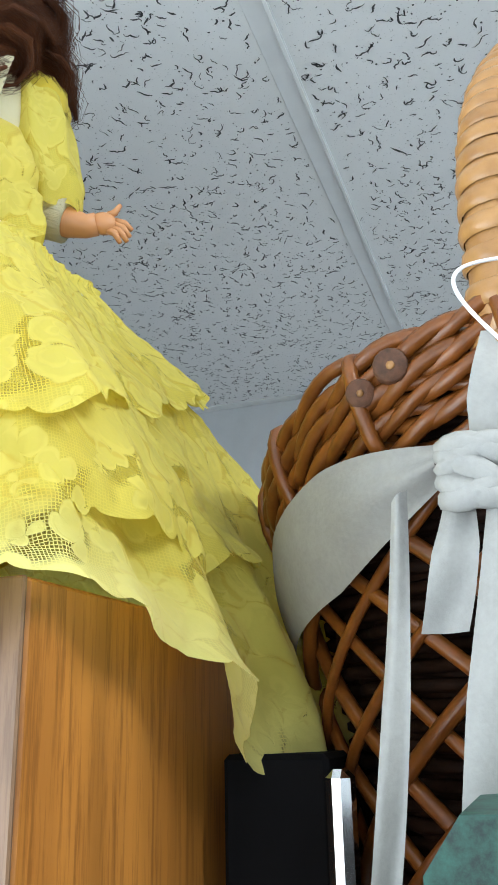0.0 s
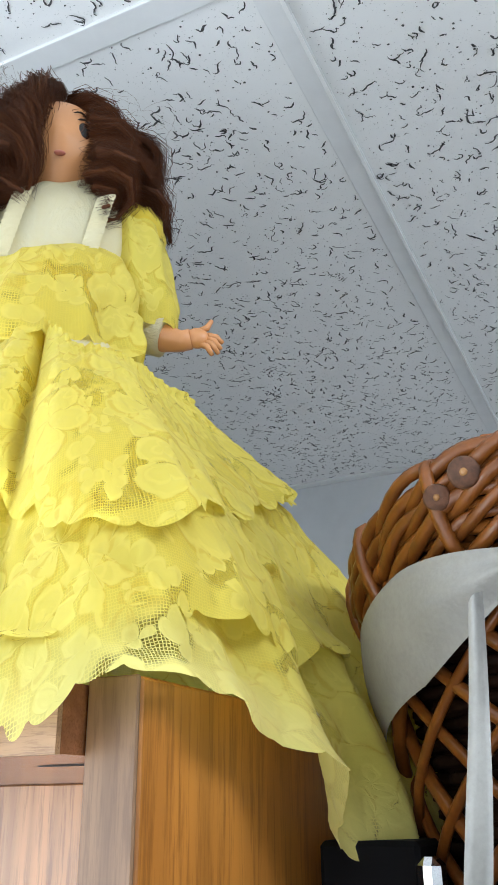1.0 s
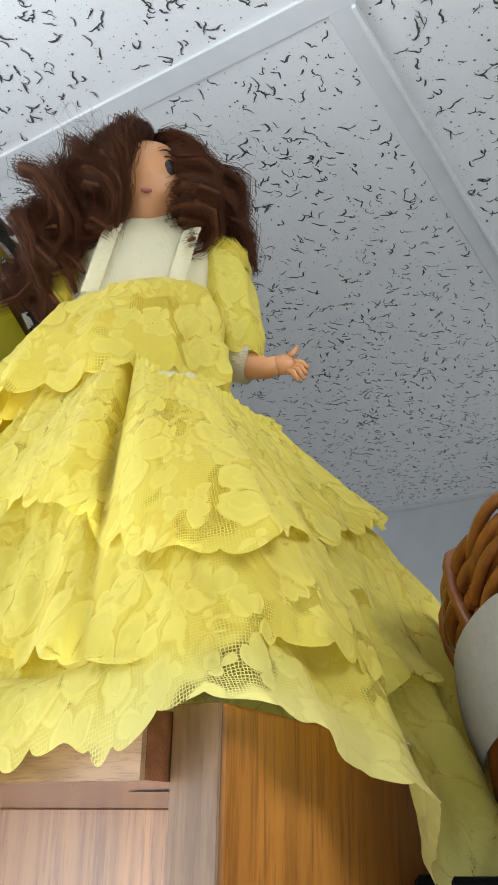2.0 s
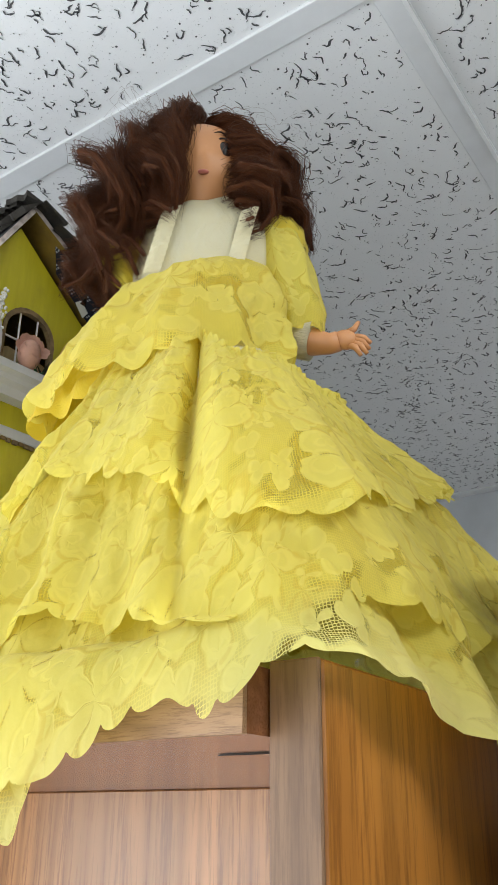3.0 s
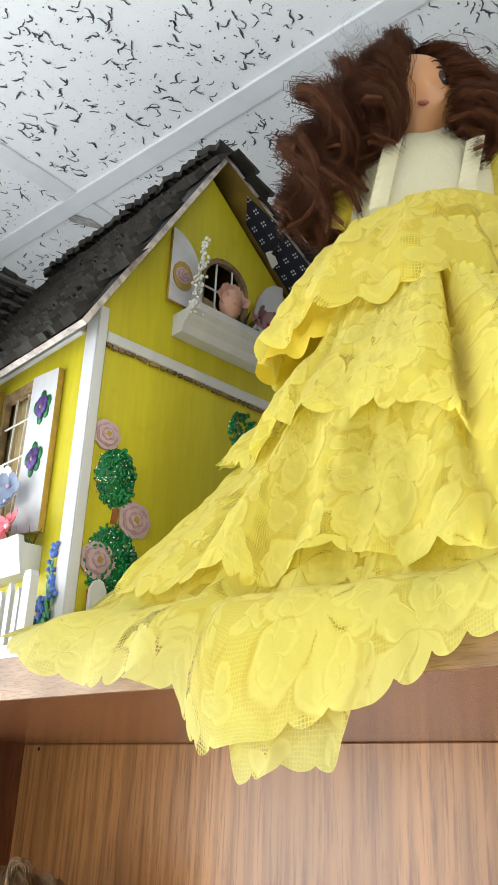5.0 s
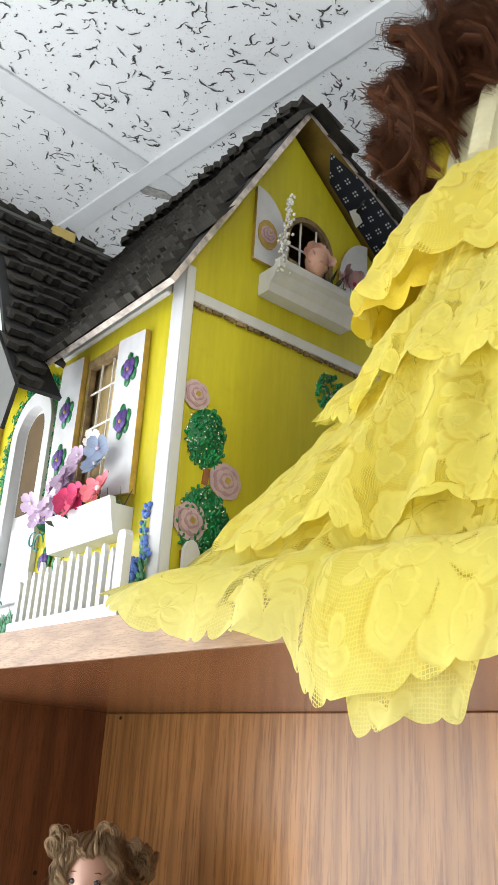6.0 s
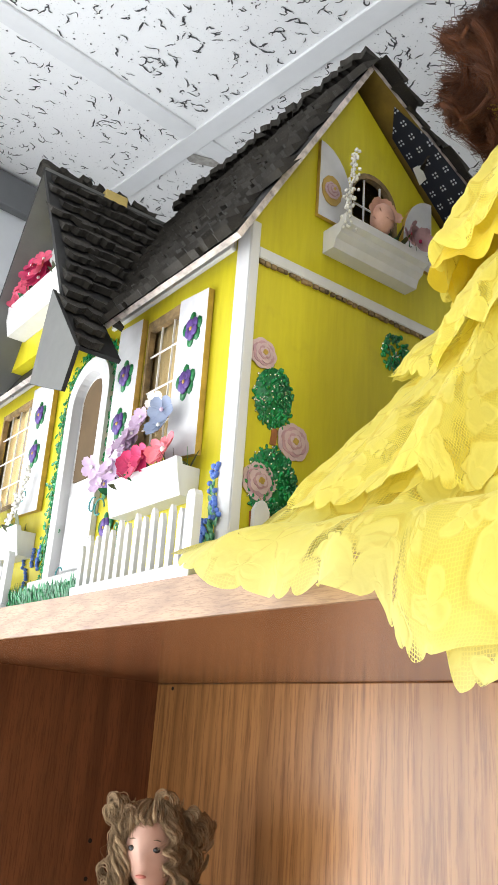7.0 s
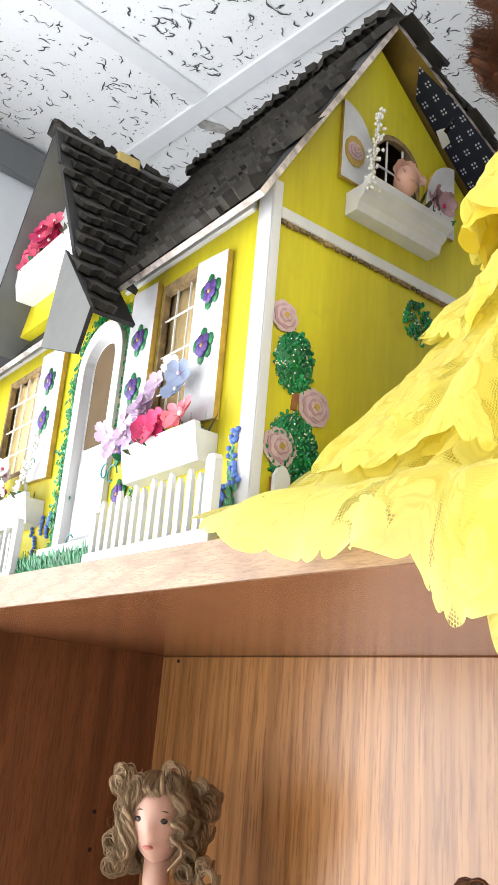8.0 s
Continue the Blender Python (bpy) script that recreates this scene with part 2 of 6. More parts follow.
    col = t.mix(t.math("MULTIPLY", shade_rim, 0.45), col, (0.72, 0.54, 0.055))
    col = t.mix(t.math("MULTIPLY", cord, 0.6), col, tuple(min(0.9, q * 1.06 + 0.02) for q in motif_colour))
    sep = t.n("SeparateXYZ")
    t.put(sep, 0, uv)
    hem = t.ramp(sep.outputs["Y"], [(0.268, (0, 0, 0)), (0.296, (0.65, 0.65, 0.65))])
    col = t.mix(hem, col, rim)
    t.bump(t.math("ADD", t.math("MULTIPLY", crease, 1.0), t.math("ADD", t.math("MULTIPLY", t.math("ADD", t.math("MULTIPLY", inside, 0.6), cord), 0.05), t.math("MULTIPLY", weave, 0.04))), 0.7, 0.0045)
    cloth = cloth_shader(t, col, 0.48)
    free = t.math("MULTIPLY", hole, t.math("MAXIMUM", t.math("SUBTRACT", t.math("SUBTRACT", 1.0, inside), cord), t.math("MULTIPLY", slit, 0.7)))
    worn = t.ramp(t.noise(uv, 26, 2), [(0.54, (0.10, 0.10, 0.10)), (0.62, (0.9, 0.9, 0.9))])
    free = t.math("MULTIPLY", t.math("MAXIMUM", free, 0.0), worn)
    clear = t.n("BsdfTransparent")
    m = t.n("MixShader")
    t.put(m, 0, free)
    t.t.links.new(cloth.outputs[0], m.inputs[1])
    t.t.links.new(clear.outputs[0], m.inputs[2])
    t.t.links.new(m.outputs[0], t.out.inputs[0])
    return t.m


LACE = lace_material("yellow_lace", (0.82, 0.725, 0.145), (0.81, 0.70, 0.115), (0.83, 0.785, 0.30))
SATIN = satin_material("yellow_satin", (0.82, 0.66, 0.075), (0.79, 0.60, 0.045))
IVORY = satin_material("ivory_satin", (0.83, 0.78, 0.55), (0.81, 0.74, 0.47))
SKIN = paint("vinyl_skin", (0.54, 0.25, 0.10), 0.42, 0.05, 60, 0.03)
PALE = paint("pale_vinyl", (0.52, 0.30, 0.22), 0.45, 0.05, 60, 0.03)
EYE = paint("eye_dark", (0.015, 0.009, 0.006), 0.22, 0.2, 60, 0.0)
LIP = paint("lip_paint", (0.50, 0.16, 0.12), 0.4, 0.1, 60, 0.0)


def hair_material(name, a, b):
    t = Tree(name)
    g = t.n("NewGeometry")
    u = t.n("UVMap")
    mp = t.n("Mapping")
    t.put(mp, "Vector", u.outputs[0])
    t.put(mp, "Scale", (1.0, 0.05, 1.0))
    streak = t.noise(mp.outputs[0], 34, 5, 0.75)
    f = t.math("ADD", t.math("MULTIPLY", streak, 0.8), t.math("MULTIPLY", g.outputs["Random Per Island"], 0.25))
    c = t.ramp(f, [(0.28, a), (0.80, b)])
    t.bump(streak, 0.9, 0.0012)
    return t.set(Base_Color=c, Roughness=0.5, Specular_IOR_Level=0.22)


BROWN = hair_material("brown_hair", (0.024, 0.0068, 0.0025), (0.230, 0.073, 0.023))
BLOND = hair_material("ash_hair", (0.16, 0.090, 0.040), (0.60, 0.42, 0.24))
UMBER = paint("hair_core", (0.018, 0.006, 0.003), 0.8, 0.3, 60, 0.4)
ASHCORE = paint("ash_core", (0.14, 0.085, 0.04), 0.8, 0.3, 60, 0.4)


def wicker_material(name, a, b):
    t = Tree(name)
    v = t.coords("Object", (1, 1, 1), True)
    g = t.n("NewGeometry")
    f = t.math("ADD", t.math("MULTIPLY", t.noise(v, 60, 5), 0.75), t.math("MULTIPLY", g.outputs["Random Per Island"], 0.35))
    c = t.ramp(f, [(0.28, a), (0.75, b)])
    t.bump(t.noise(v, 260, 4), 0.35, 0.0006)
    return t.set(Base_Color=c, Roughness=0.32)


WICKER = wicker_material("brown_wicker", (0.055, 0.014, 0.003), (0.25, 0.080, 0.012))
CANE = wicker_material("honey_cane", (0.22, 0.095, 0.024), (0.44, 0.235, 0.085))
# inner weave: the shade behind the lattice is put into this near-black colour
SHADED_WEAVE = paint("shaded_weave", (0.020, 0.008, 0.004), 0.7, 0.4, 150, 0.8)
PEG = paint("cut_rod_end", (0.13, 0.055, 0.028), 0.7, 0.4, 300, 0.5)
LINEN = paint("white_linen", (0.35, 0.345, 0.33), 0.85, 0.06, 500, 0.4)
WIRE = paint("white_wire", (0.8, 0.8, 0.82), 0.35, 0.05, 50, 0.0)
CHROME = paint("chrome", (0.72, 0.73, 0.74), 0.12, 0.05, 40, 0.02, metal=1.0)


def marbled():
    t = Tree("green_marbled")
    v = t.coords("Object")
    c = t.ramp(t.noise(v, 120, 5, 0.7), [(0.38, (0.003, 0.018, 0.015)), (0.62, (0.018, 0.085, 0.062))])
    return t.set(Base_Color=c, Roughness=0.5)


MARBLED = marbled()
# near black for the dark shelf and for the added pieces of shade
SHELF_SHADE = paint("shelf_and_shade", (0.004, 0.004, 0.005), 0.9, 0.2, 60, 0.1)

for dull in (SHELF_SHADE, SHADED_WEAVE):
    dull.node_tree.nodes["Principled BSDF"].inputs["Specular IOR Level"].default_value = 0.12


# ---- builders ----
class Geo:
    """Collects vertices and faces with material slots and cloth coordinates for one mesh."""

    def __init__(self):
        self.v, self.f, self.m, self.uv = [], [], [], []

    def add(self, verts, faces, slot=0, uvs=None):
        k = len(self.v)
        self.v += [tuple(p) for p in verts]
        self.uv += uvs if uvs else [(p[0] + p[1] * 0.6, p[2]) for p in verts]
        self.f += [tuple(i + k for i in q) for q in faces]
        self.m += [slot] * len(faces)

    def grid(self, rows, slot=0, closed=False, uvs=None):
        """A sheet through rows of points; closed joins the last column to the first."""
        n = len(rows[0])
        cols = n if closed else n - 1
        faces = [(i * n + j, i * n + (j + 1) % n, (i + 1) * n + (j + 1) % n, (i + 1) * n + j) for i in range(len(rows) - 1) for j in range(cols)]
        self.add([p for r in rows for p in r], faces, slot, uvs)

    def tube(self, pts, radii, sides=6, slot=0, cap=True):
        pts = [Vector(p) for p in pts]
        if not hasattr(radii, "__len__"):
            radii = [radii] * len(pts)
        up = Vector((0.31, 0.22, 0.93)).normalized()
        rows = []
        for i, p in enumerate(pts):
            d = (pts[min(i + 1, len(pts) - 1)] - pts[max(i - 1, 0)])
            d = d.normalized() if d.length > 1e-9 else Vector((0, 0, 1))
            a = up - d * up.dot(d)
            if a.length < 1e-3:
                a = Vector((1, 0, 0)) - d * d.x
            a.normalize()
            up = a
            b = d.cross(a)
            rows.append([p + (a * math.cos(6.28318 * k / sides) + b * math.sin(6.28318 * k / sides)) * radii[i] for k in range(sides)])
        n = len(rows)
        faces = [(i * sides + j, i * sides + (j + 1) % sides, (i + 1) * sides + (j + 1) % sides, (i + 1) * sides + j) for i in range(n - 1) for j in range(sides)]
        if cap:
            faces += [tuple(range(sides))[::-1], tuple((n - 1) * sides + j for j in range(sides))]
        uvs = [(j / sides, i * 0.01) for i in range(n) for j in range(sides)]
        self.add([p for r in rows for p in r], faces, slot, uvs)

    def ball(self, c, r, slot=0, nu=10, nv=6, m=None):
        """An ellipsoid; r is a number or three half-axes."""
        r = (r, r, r) if not hasattr(r, "__len__") else r
        c = Vector(c)
        vs = []
        for i in range(nv + 1):
            a = math.pi * i / nv
            for j in range(nu):
                b = 2 * math.pi * j / nu
                p = Vector((r[0] * math.sin(a) * math.cos(b), r[1] * math.sin(a) * math.sin(b), r[2] * math.cos(a)))
                vs.append(c + (m @ p if m else p))
        self.add(vs, [(i * nu + j, (i + 1) * nu + j, (i + 1) * nu + (j + 1) % nu, i * nu + (j + 1) % nu) for i in range(nv) for j in range(nu)], slot)

    def box(self, a, b, c=0.0008, slot=0):
        """A box from corner a to corner b with chamfered edges."""
        c = min(c, *(abs(b[i] - a[i]) * 0.45 for i in range(3)))
        lo, hi = [min(a[i], b[i]) for i in range(3)], [max(a[i], b[i]) for i in range(3)]
        pts, index = [], {}
        for sx in (0, 1):
            for sy in (0, 1):
                for sz in (0, 1):
                    s = (sx, sy, sz)
                    for ax in range(3):
                        index[(s, ax)] = len(pts)
                        pts.append([(hi[i] if s[i] else lo[i]) if i == ax else ((hi[i] - c) if s[i] else (lo[i] + c)) for i in range(3)])
        faces = []
        for ax in range(3):
            u, w = (ax + 1) % 3, (ax + 2) % 3
            for side in (0, 1):
                ring = []
                for du, dw in ((0, 0), (1, 0), (1, 1), (0, 1)):
                    s = [0, 0, 0]
                    s[ax], s[u], s[w] = side, du, dw
                    ring.append(index[(tuple(s), ax)])
                faces.append(ring if side else ring[::-1])
            for du in (0, 1):
                for dw in (0, 1):
                    s0, s1 = [0, 0, 0], [0, 0, 0]
                    s0[u] = s1[u] = du
                    s0[w] = s1[w] = dw
                    s1[ax] = 1
                    q = [index[(tuple(s0), u)], index[(tuple(s1), u)], index[(tuple(s1), w)], index[(tuple(s0), w)]]
                    faces.append(q if du != dw else q[::-1])
        for sx in (0, 1):
            for sy in (0, 1):
                for sz in (0, 1):
                    q = [index[((sx, sy, sz), ax)] for ax in range(3)]
                    faces.append(q if (sx + sy + sz) % 2 else q[::-1])
        self.add(pts, faces, slot)

    def prism(self, outline, thick, place, slot=0, edge_slot=None):
        """A plate: outline of (a, b) points, thickness from 0 to thick; place(a, b, d) gives the point."""
        n = len(outline)
        vs = [place(a, b, 0) for a, b in outline] + [place(a, b, thick) for a, b in outline]
        self.add(vs, [tuple(range(n)), tuple(range(2 * n - 1, n - 1, -1))], slot)
        k = len(self.v) - 2 * n
        self.f += [(k + i, k + n + i, k + n + (i + 1) % n, k + (i + 1) % n) for i in range(n)]
        self.m += [slot if edge_slot is None else edge_slot] * n

    def mesh(self, name, mats, smooth=True):
        me = bpy.data.meshes.new(name)
        me.from_pydata(self.v, [], self.f)
        for m in mats:
            me.materials.append(m)
        me.polygons.foreach_set("material_index", self.m)
        me.polygons.foreach_set("use_smooth", [smooth] * len(self.f))
        layer = me.uv_layers.new(name="UVMap")
        loops = np.empty(len(me.loops), dtype=np.int32)
        me.loops.foreach_get("vertex_index", loops)
        layer.data.foreach_set("uv", np.array(self.uv, dtype=np.float32)[loops].ravel())
        me.update()
        return me


def empty(name, m, label, category, group="", kind=""):
    ob = new(name)
    ob.empty_display_size = 0.02
    ob.matrix_world = m
    return tagged(ob, label, category, group, kind)


def part(name, geo, mats, parent=None, label="", smooth=False):
    """Links one mesh under its thing or part."""
    me = geo if isinstance(geo, bpy.types.Mesh) else geo.mesh(name, mats if isinstance(mats, (list, tuple)) else [mats], smooth)
    ob = new(name, me)
    ob.parent = parent
    return tagged(ob, label)


def block(name, a, b, mat, parent=None, label="", c=0.001):
    g = Geo()
    g.box(a, b, c)
    return part(name, g, mat, parent, label)


rnd = random.Random(7)
TOP, NOSE, BACK = 1.807, -0.217, 0.090
CEIL = 2.40

# ---- the room ----
def wall_with_hole(name, a, b, axis, hole, mat):
    """A wall slab from a to b; hole = (lo, hi, z lo, z hi) along the other horizontal axis."""
    g = Geo()
    u = 1 - axis
    if hole:
        h0, h1, z0, z1 = hole
        spans = [((a[u], h0), (a[2], b[2])), ((h1, b[u]), (a[2], b[2])), ((h0, h1), (a[2], z0)), ((h0, h1), (z1, b[2]))]
    else:
        spans = [((a[u], b[u]), (a[2], b[2]))]
    for (u0, u1), (z0, z1) in spans:
        lo, hi = [0, 0, z0], [0, 0, z1]
        lo[axis], hi[axis], lo[u], hi[u] = a[axis], b[axis], u0, u1
        g.box(lo, hi, 0.0005)
    return tagged(part(name, g, mat), "painted plaster wall of the shop", "wall", kind="structure")


wall_with_hole("wall_west", (-0.315, -2.6, 0), (-0.255, 1.2, 2.44), 0, (-1.43, -0.29, 0.28, 2.02), WALL)
wall_with_hole("wall_north", (-0.315, 1.2, 0), (2.9, 1.26, 2.44), 1, None, WALL)
wall_with_hole("wall_south", (-0.315, -2.66, 0), (2.9, -2.6, 2.44), 1, (-0.11, 1.61, 0.18, 1.92), WALL)
wall_with_hole("wall_east", (2.9, -2.66, 0), (2.96, 1.26, 2.44), 0, None, WALL)
tagged(block("floor", (-0.315, -2.66, -0.06), (2.96, 1.26, 0), BOUNCE_FLOOR), "unseen shop floor, pale to bounce light upwards", "floor", kind="structure")
tagged(block("trim", (-0.2545, -2.6, 2.352), (-0.240, 1.199, 2.3985), TRIM), "grey moulding along the wall under the ceiling", "trim", kind="structure")


def ceiling():
    g = Geo()
    h = 0.0125
    xs = [0.61 * k - h * 1.0 for k in range(-1, 6)]
    ys = [h + 1.22 * k for k in range(-3, 2)]
    # tees: flat strips 25 mm wide; cross tees run along y, main tees along x
    for y in ys:
        if -2.6 < y < 1.2:
            g.box((-0.254, y - h, CEIL), (2.899, y + h, CEIL + 0.004), 0.0006, 1)
    for x in xs:
        if -0.25 < x < 2.9:
            for k in range(len(ys) - 1):
                y0, y1 = max(ys[k] + h, -2.599), min(ys[k + 1] - h, 1.199)
                if y1 > y0:
                    g.box((x - h, y0, CEIL + 0.0004), (x + h, y1, CEIL + 0.004), 0.0006, 1)
    # added strip, brighter white and glossier, for the lit edge of the cross tees
    for x in xs:
        if 0.3 < x < 2.9:
            for k in range(len(ys) - 1):
                y0, y1 = max(ys[k] + h, -2.599), min(ys[k + 1] - h, 1.175)
                if y1 > y0:
                    g.box((x + h - 0.0035, y0, CEIL - 0.0045), (x + h + 0.0006, y1, CEIL + 0.0003), 0.0005, 4)
    # wall angle
    g.box((-0.254, 1.176, CEIL - 0.0004), (2.899, 1.199, CEIL + 0.004), 0.0005, 1)
    edges = [-0.254] + [x for x in xs if -0.25 < x < 2.9] + [2.899]
    rows = [-2.599] + [y for y in ys if -2.59 < y < 1.19] + [1.199]
    for i in range(len(edges) - 1):
        for k in range(len(rows) - 1):
            g.box((edges[i], rows[k], CEIL + 0.0034 + 0.0004 * ((i + k) % 2)), (edges[i + 1], rows[k + 1], CEIL + 0.02), 0.0005, 0)
    # flat dark marks for the shade in the tiles' crack-like fissures and pin holes
    for _ in range(21000):
        x, y = rnd.uniform(-0.25, 1.3), rnd.uniform(-0.55, 1.17)
        on_tee = any(abs(x - q) < h + 0.004 for q in xs) or any(abs(y - q) < h + 0.004 for q in ys)
        if on_tee:
            continue
        z = CEIL + 0.0031
        if rnd.random() < 0.42:
            a, n, step, w = rnd.gauss(1.2, 0.75), rnd.randint(4, 8), rnd.uniform(0.0015, 0.0030), rnd.uniform(0.00040, 0.00090)
            px, py, left, right = x, y, [], []
            for k in range(n + 1):
                ww = w * (0.35 + 0.9 * math.sin(math.pi * (k + 0.4) / (n + 0.8))) * rnd.uniform(0.7, 1.3)
                nx, ny = -math.sin(a), math.cos(a)
                left.append((px + nx * ww, py + ny * ww, z))
                right.append((px - nx * ww, py - ny * ww, z))
                px, py = px + math.cos(a) * step, py + math.sin(a) * step
                a += rnd.gauss(0, 0.72)
            if any(abs(px - q) < h + 0.001 for q in xs) or any(abs(py - q) < h + 0.001 for q in ys):
                continue
            g.grid([right, left], 2)
        else:
            r = rnd.uniform(0.0003, 0.0010) if rnd.random() < 0.8 else rnd.uniform(0.0010, 0.0015)
            g.add([(x + r * math.cos(k * 1.2566) * rnd.uniform(0.7, 1.2), y + r * math.sin(k * 1.2566) * rnd.uniform(0.7, 1.2), z) for k in range(5)], [(4, 3, 2, 1, 0)], 2)
    # a torn spot that bares the tile's core
    out = [(-0.046, 0.018), (-0.036, 0.021), (-0.030, 0.036), (-0.024, 0.047), (-0.020, 0.078), (-0.026, 0.074), (-0.034, 0.060), (-0.043, 0.044), (-0.050, 0.030)]
    g.prism(out, 0.0006, lambda a, b, d: (a - 0.002, b + 0.003, CEIL + 0.0030 - d), 3)
    return part("ceiling", g, [TILE, TEE, FISSURE_SHADE, CORE, LIT_EDGE])


tagged(ceiling(), "suspended ceiling of white fissured tiles in a metal grid", "ceiling", kind="structure")
# added fixture round the fill lamp, out of view
fill_holder = empty("fill_panel", pose(1.5125, -0.305, CEIL - 0.003), "added flat square panel for the unseen ceiling fill lamp", "light")
block("fill_frame", (-0.30, -0.30, 0.0005), (0.30, 0.30, 0.0028), TEE, fill_holder)
# the second window is added to frame the south fill lamp
for nm, y0, y1, x0, x1, z0, z1, ax in (("window_1", -1.43, -0.29, -0.315, -0.255, 0.28, 2.02, 0), ("added_window", -2.66, -2.60, -0.11, 1.61, 0.18, 1.92, 1)):
    w = tagged(empty(nm, Matrix(), "unseen white framed shop window in daylight", "window"), kind="structure")
    g = Geo()
    lo, hi = (y0, y1) if ax == 0 else (x0, x1)
    for u in (lo, (lo + hi) / 2 - 0.02, hi - 0.04):
        g.box((x0 + 0.01, u, z0), (x0 + 0.03, u + 0.04, z1), 0.002) if ax == 0 else g.box((u, y0 + 0.01, z0), (u + 0.04, y0 + 0.03, z1), 0.002)
    part("window_frame", g, WHITE, w)

# ---- the oak cabinet ----
cabinet = empty("cabinet", Matrix(), "open oak veneer display cabinet with a flat top", "cabinet")
g = Geo()
g.box((0.634, -0.2065, 0.0), (0.6535, 0.100, 1.809), 0.0012, 0)
side = part("side_panel", g, OAK_SIDE, cabinet, "orange oak veneer side panel")
block("edge_band", (0.6342, -0.2085, 0.0), (0.6533, -0.2067, 1.8092), OAK_EDGE, cabinet, "pale oak front edge", 0.0006)
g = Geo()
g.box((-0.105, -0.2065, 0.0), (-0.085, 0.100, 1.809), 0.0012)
part("side_panel", g, OAK_SHADED, cabinet, "oak side panel with pin holes, coloured dark red-brown for its shade")
block("edge_band", (-0.1048, -0.2085, 0.0), (-0.0852, -0.2067, 1.8092), OAK_EDGE, cabinet, "pale oak front edge", 0.0006)
block("back_panel", (-0.0845, BACK, 0.0), (0.6335, BACK + 0.009, 1.7853), OAK_BACK, cabinet, "light oak veneer back panel")
def board(name, line, y_back, z0, z1, mat, label):
    """A board whose front follows a line of (x, y) points; y_back is its rear, or a thickness when negative."""
    g = Geo()
    rear = [(x, y - y_back) for x, y in line[::-1]] if y_back < 0 else [(line[-1][0], y_back), (line[0][0], y_back)]
    g.prism(line + rear, z1 - z0, lambda a, b, d: (a, b, z1 - d))
    return part(name, g, mat, cabinet, label)


FRONT_LINE = [(-0.0846, -0.1905), (0.40, -0.217), (0.6336, -0.2225)]
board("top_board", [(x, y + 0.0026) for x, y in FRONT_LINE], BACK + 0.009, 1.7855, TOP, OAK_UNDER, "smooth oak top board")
board("front_rail", FRONT_LINE, -0.0024, 1.7853, TOP + 0.0002, OAK_NOSE, "oak edging of the top board")
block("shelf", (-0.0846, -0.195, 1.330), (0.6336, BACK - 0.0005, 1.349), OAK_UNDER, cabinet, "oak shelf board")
block("plinth", (-0.0846, -0.19, 0.0), (0.6336, -0.175, 0.09), OAK_EDGE, cabinet)
for z in (1.634, 1.601, 1.569):
    g = Geo()
    g.tube([(-0.0849, 0.0285, z), (-0.0846, 0.0285, z)], 0.0022, 10)
    part("pin_hole", g, BLACK, cabinet)
g = Geo()
g.prism([(0.577, -0.158), (0.588, -0.1552), (0.604, -0.1565), (0.611, -0.1585), (0.600, -0.1612), (0.586, -0.1610)], 0.0004, lambda a, b, d: (a, b, 1.7854 - d), 0)
part("knot_crack", g, BLACK, cabinet)
for x, z in ((-0.058, 1.7805),):
    g = Geo()
    g.tube([(x, BACK - 0.0004, z), (x, BACK + 0.001, z)], 0.0020, 8)
    part("nail_head", g, BLACK, cabinet)

# ---- the doll's house ----
HM = Matrix.Translation((0.333, -0.19, TOP)) @ Matrix.Rotation(radians(-6), 4, "Z")
house = empty("dolls_house", HM, "bright yellow wooden doll's house with dark shingle roof and white trim", "dollhouse")
HD, HW = 0.205, 0.46
RIDGE_Y, RIDGE_Z = 0.082, 0.386
FRONT_EAVE = (-0.022, 0.198)
BACK_EAVE = (0.215, 0.275)


def front(a, b, d):
    return (a, -d, b)


def gable(a, b, d):
    return (d, a, b)


def sheet_with_holes(geo, outline, holes, depth, place, slot, inside):
    """A wall plate cut by holes; both faces filled and the reveals closed."""
    bm = bmesh.new()
    edges = []
    for ring in [outline] + holes:
        vs = [bm.verts.new((a, b, 0)) for a, b in ring]
        edges += [bm.edges.new((vs[i], vs[(i + 1) % len(vs)])) for i in range(len(vs))]
    bmesh.ops.triangle_fill(bm, use_beauty=True, use_dissolve=False, edges=edges)
    bm.verts.index_update()
    pts = [(v.co.x, v.co.y) for v in bm.verts]
    tris = [[v.index for v in f.verts] for f in bm.faces]
    bm.free()
    geo.add([place(a, b, 0) for a, b in pts], tris, slot)
    geo.add([place(a, b, -depth) for a, b in pts], [t[::-1] for t in tris], inside)
    for ring in [outline] + holes:
        n = len(ring)
        geo.add([place(a, b, 0) for a, b in ring] + [place(a, b, -depth) for a, b in ring], [(i, (i + 1) % n, n + (i + 1) % n, n + i) for i in range(n)], slot)


def arch(x0, x1, z0, z1, n=14):
    """Outline of an opening with a round head."""
    r = (x1 - x0) / 2
    zc = max(z0, z1 - r)
    return [(x0, z0), (x1, z0)] + [((x0 + x1) / 2 + r * math.cos(math.pi * k / n), zc + (z1 - zc) * math.sin(math.pi * k / n)) for k in range(n + 1)]


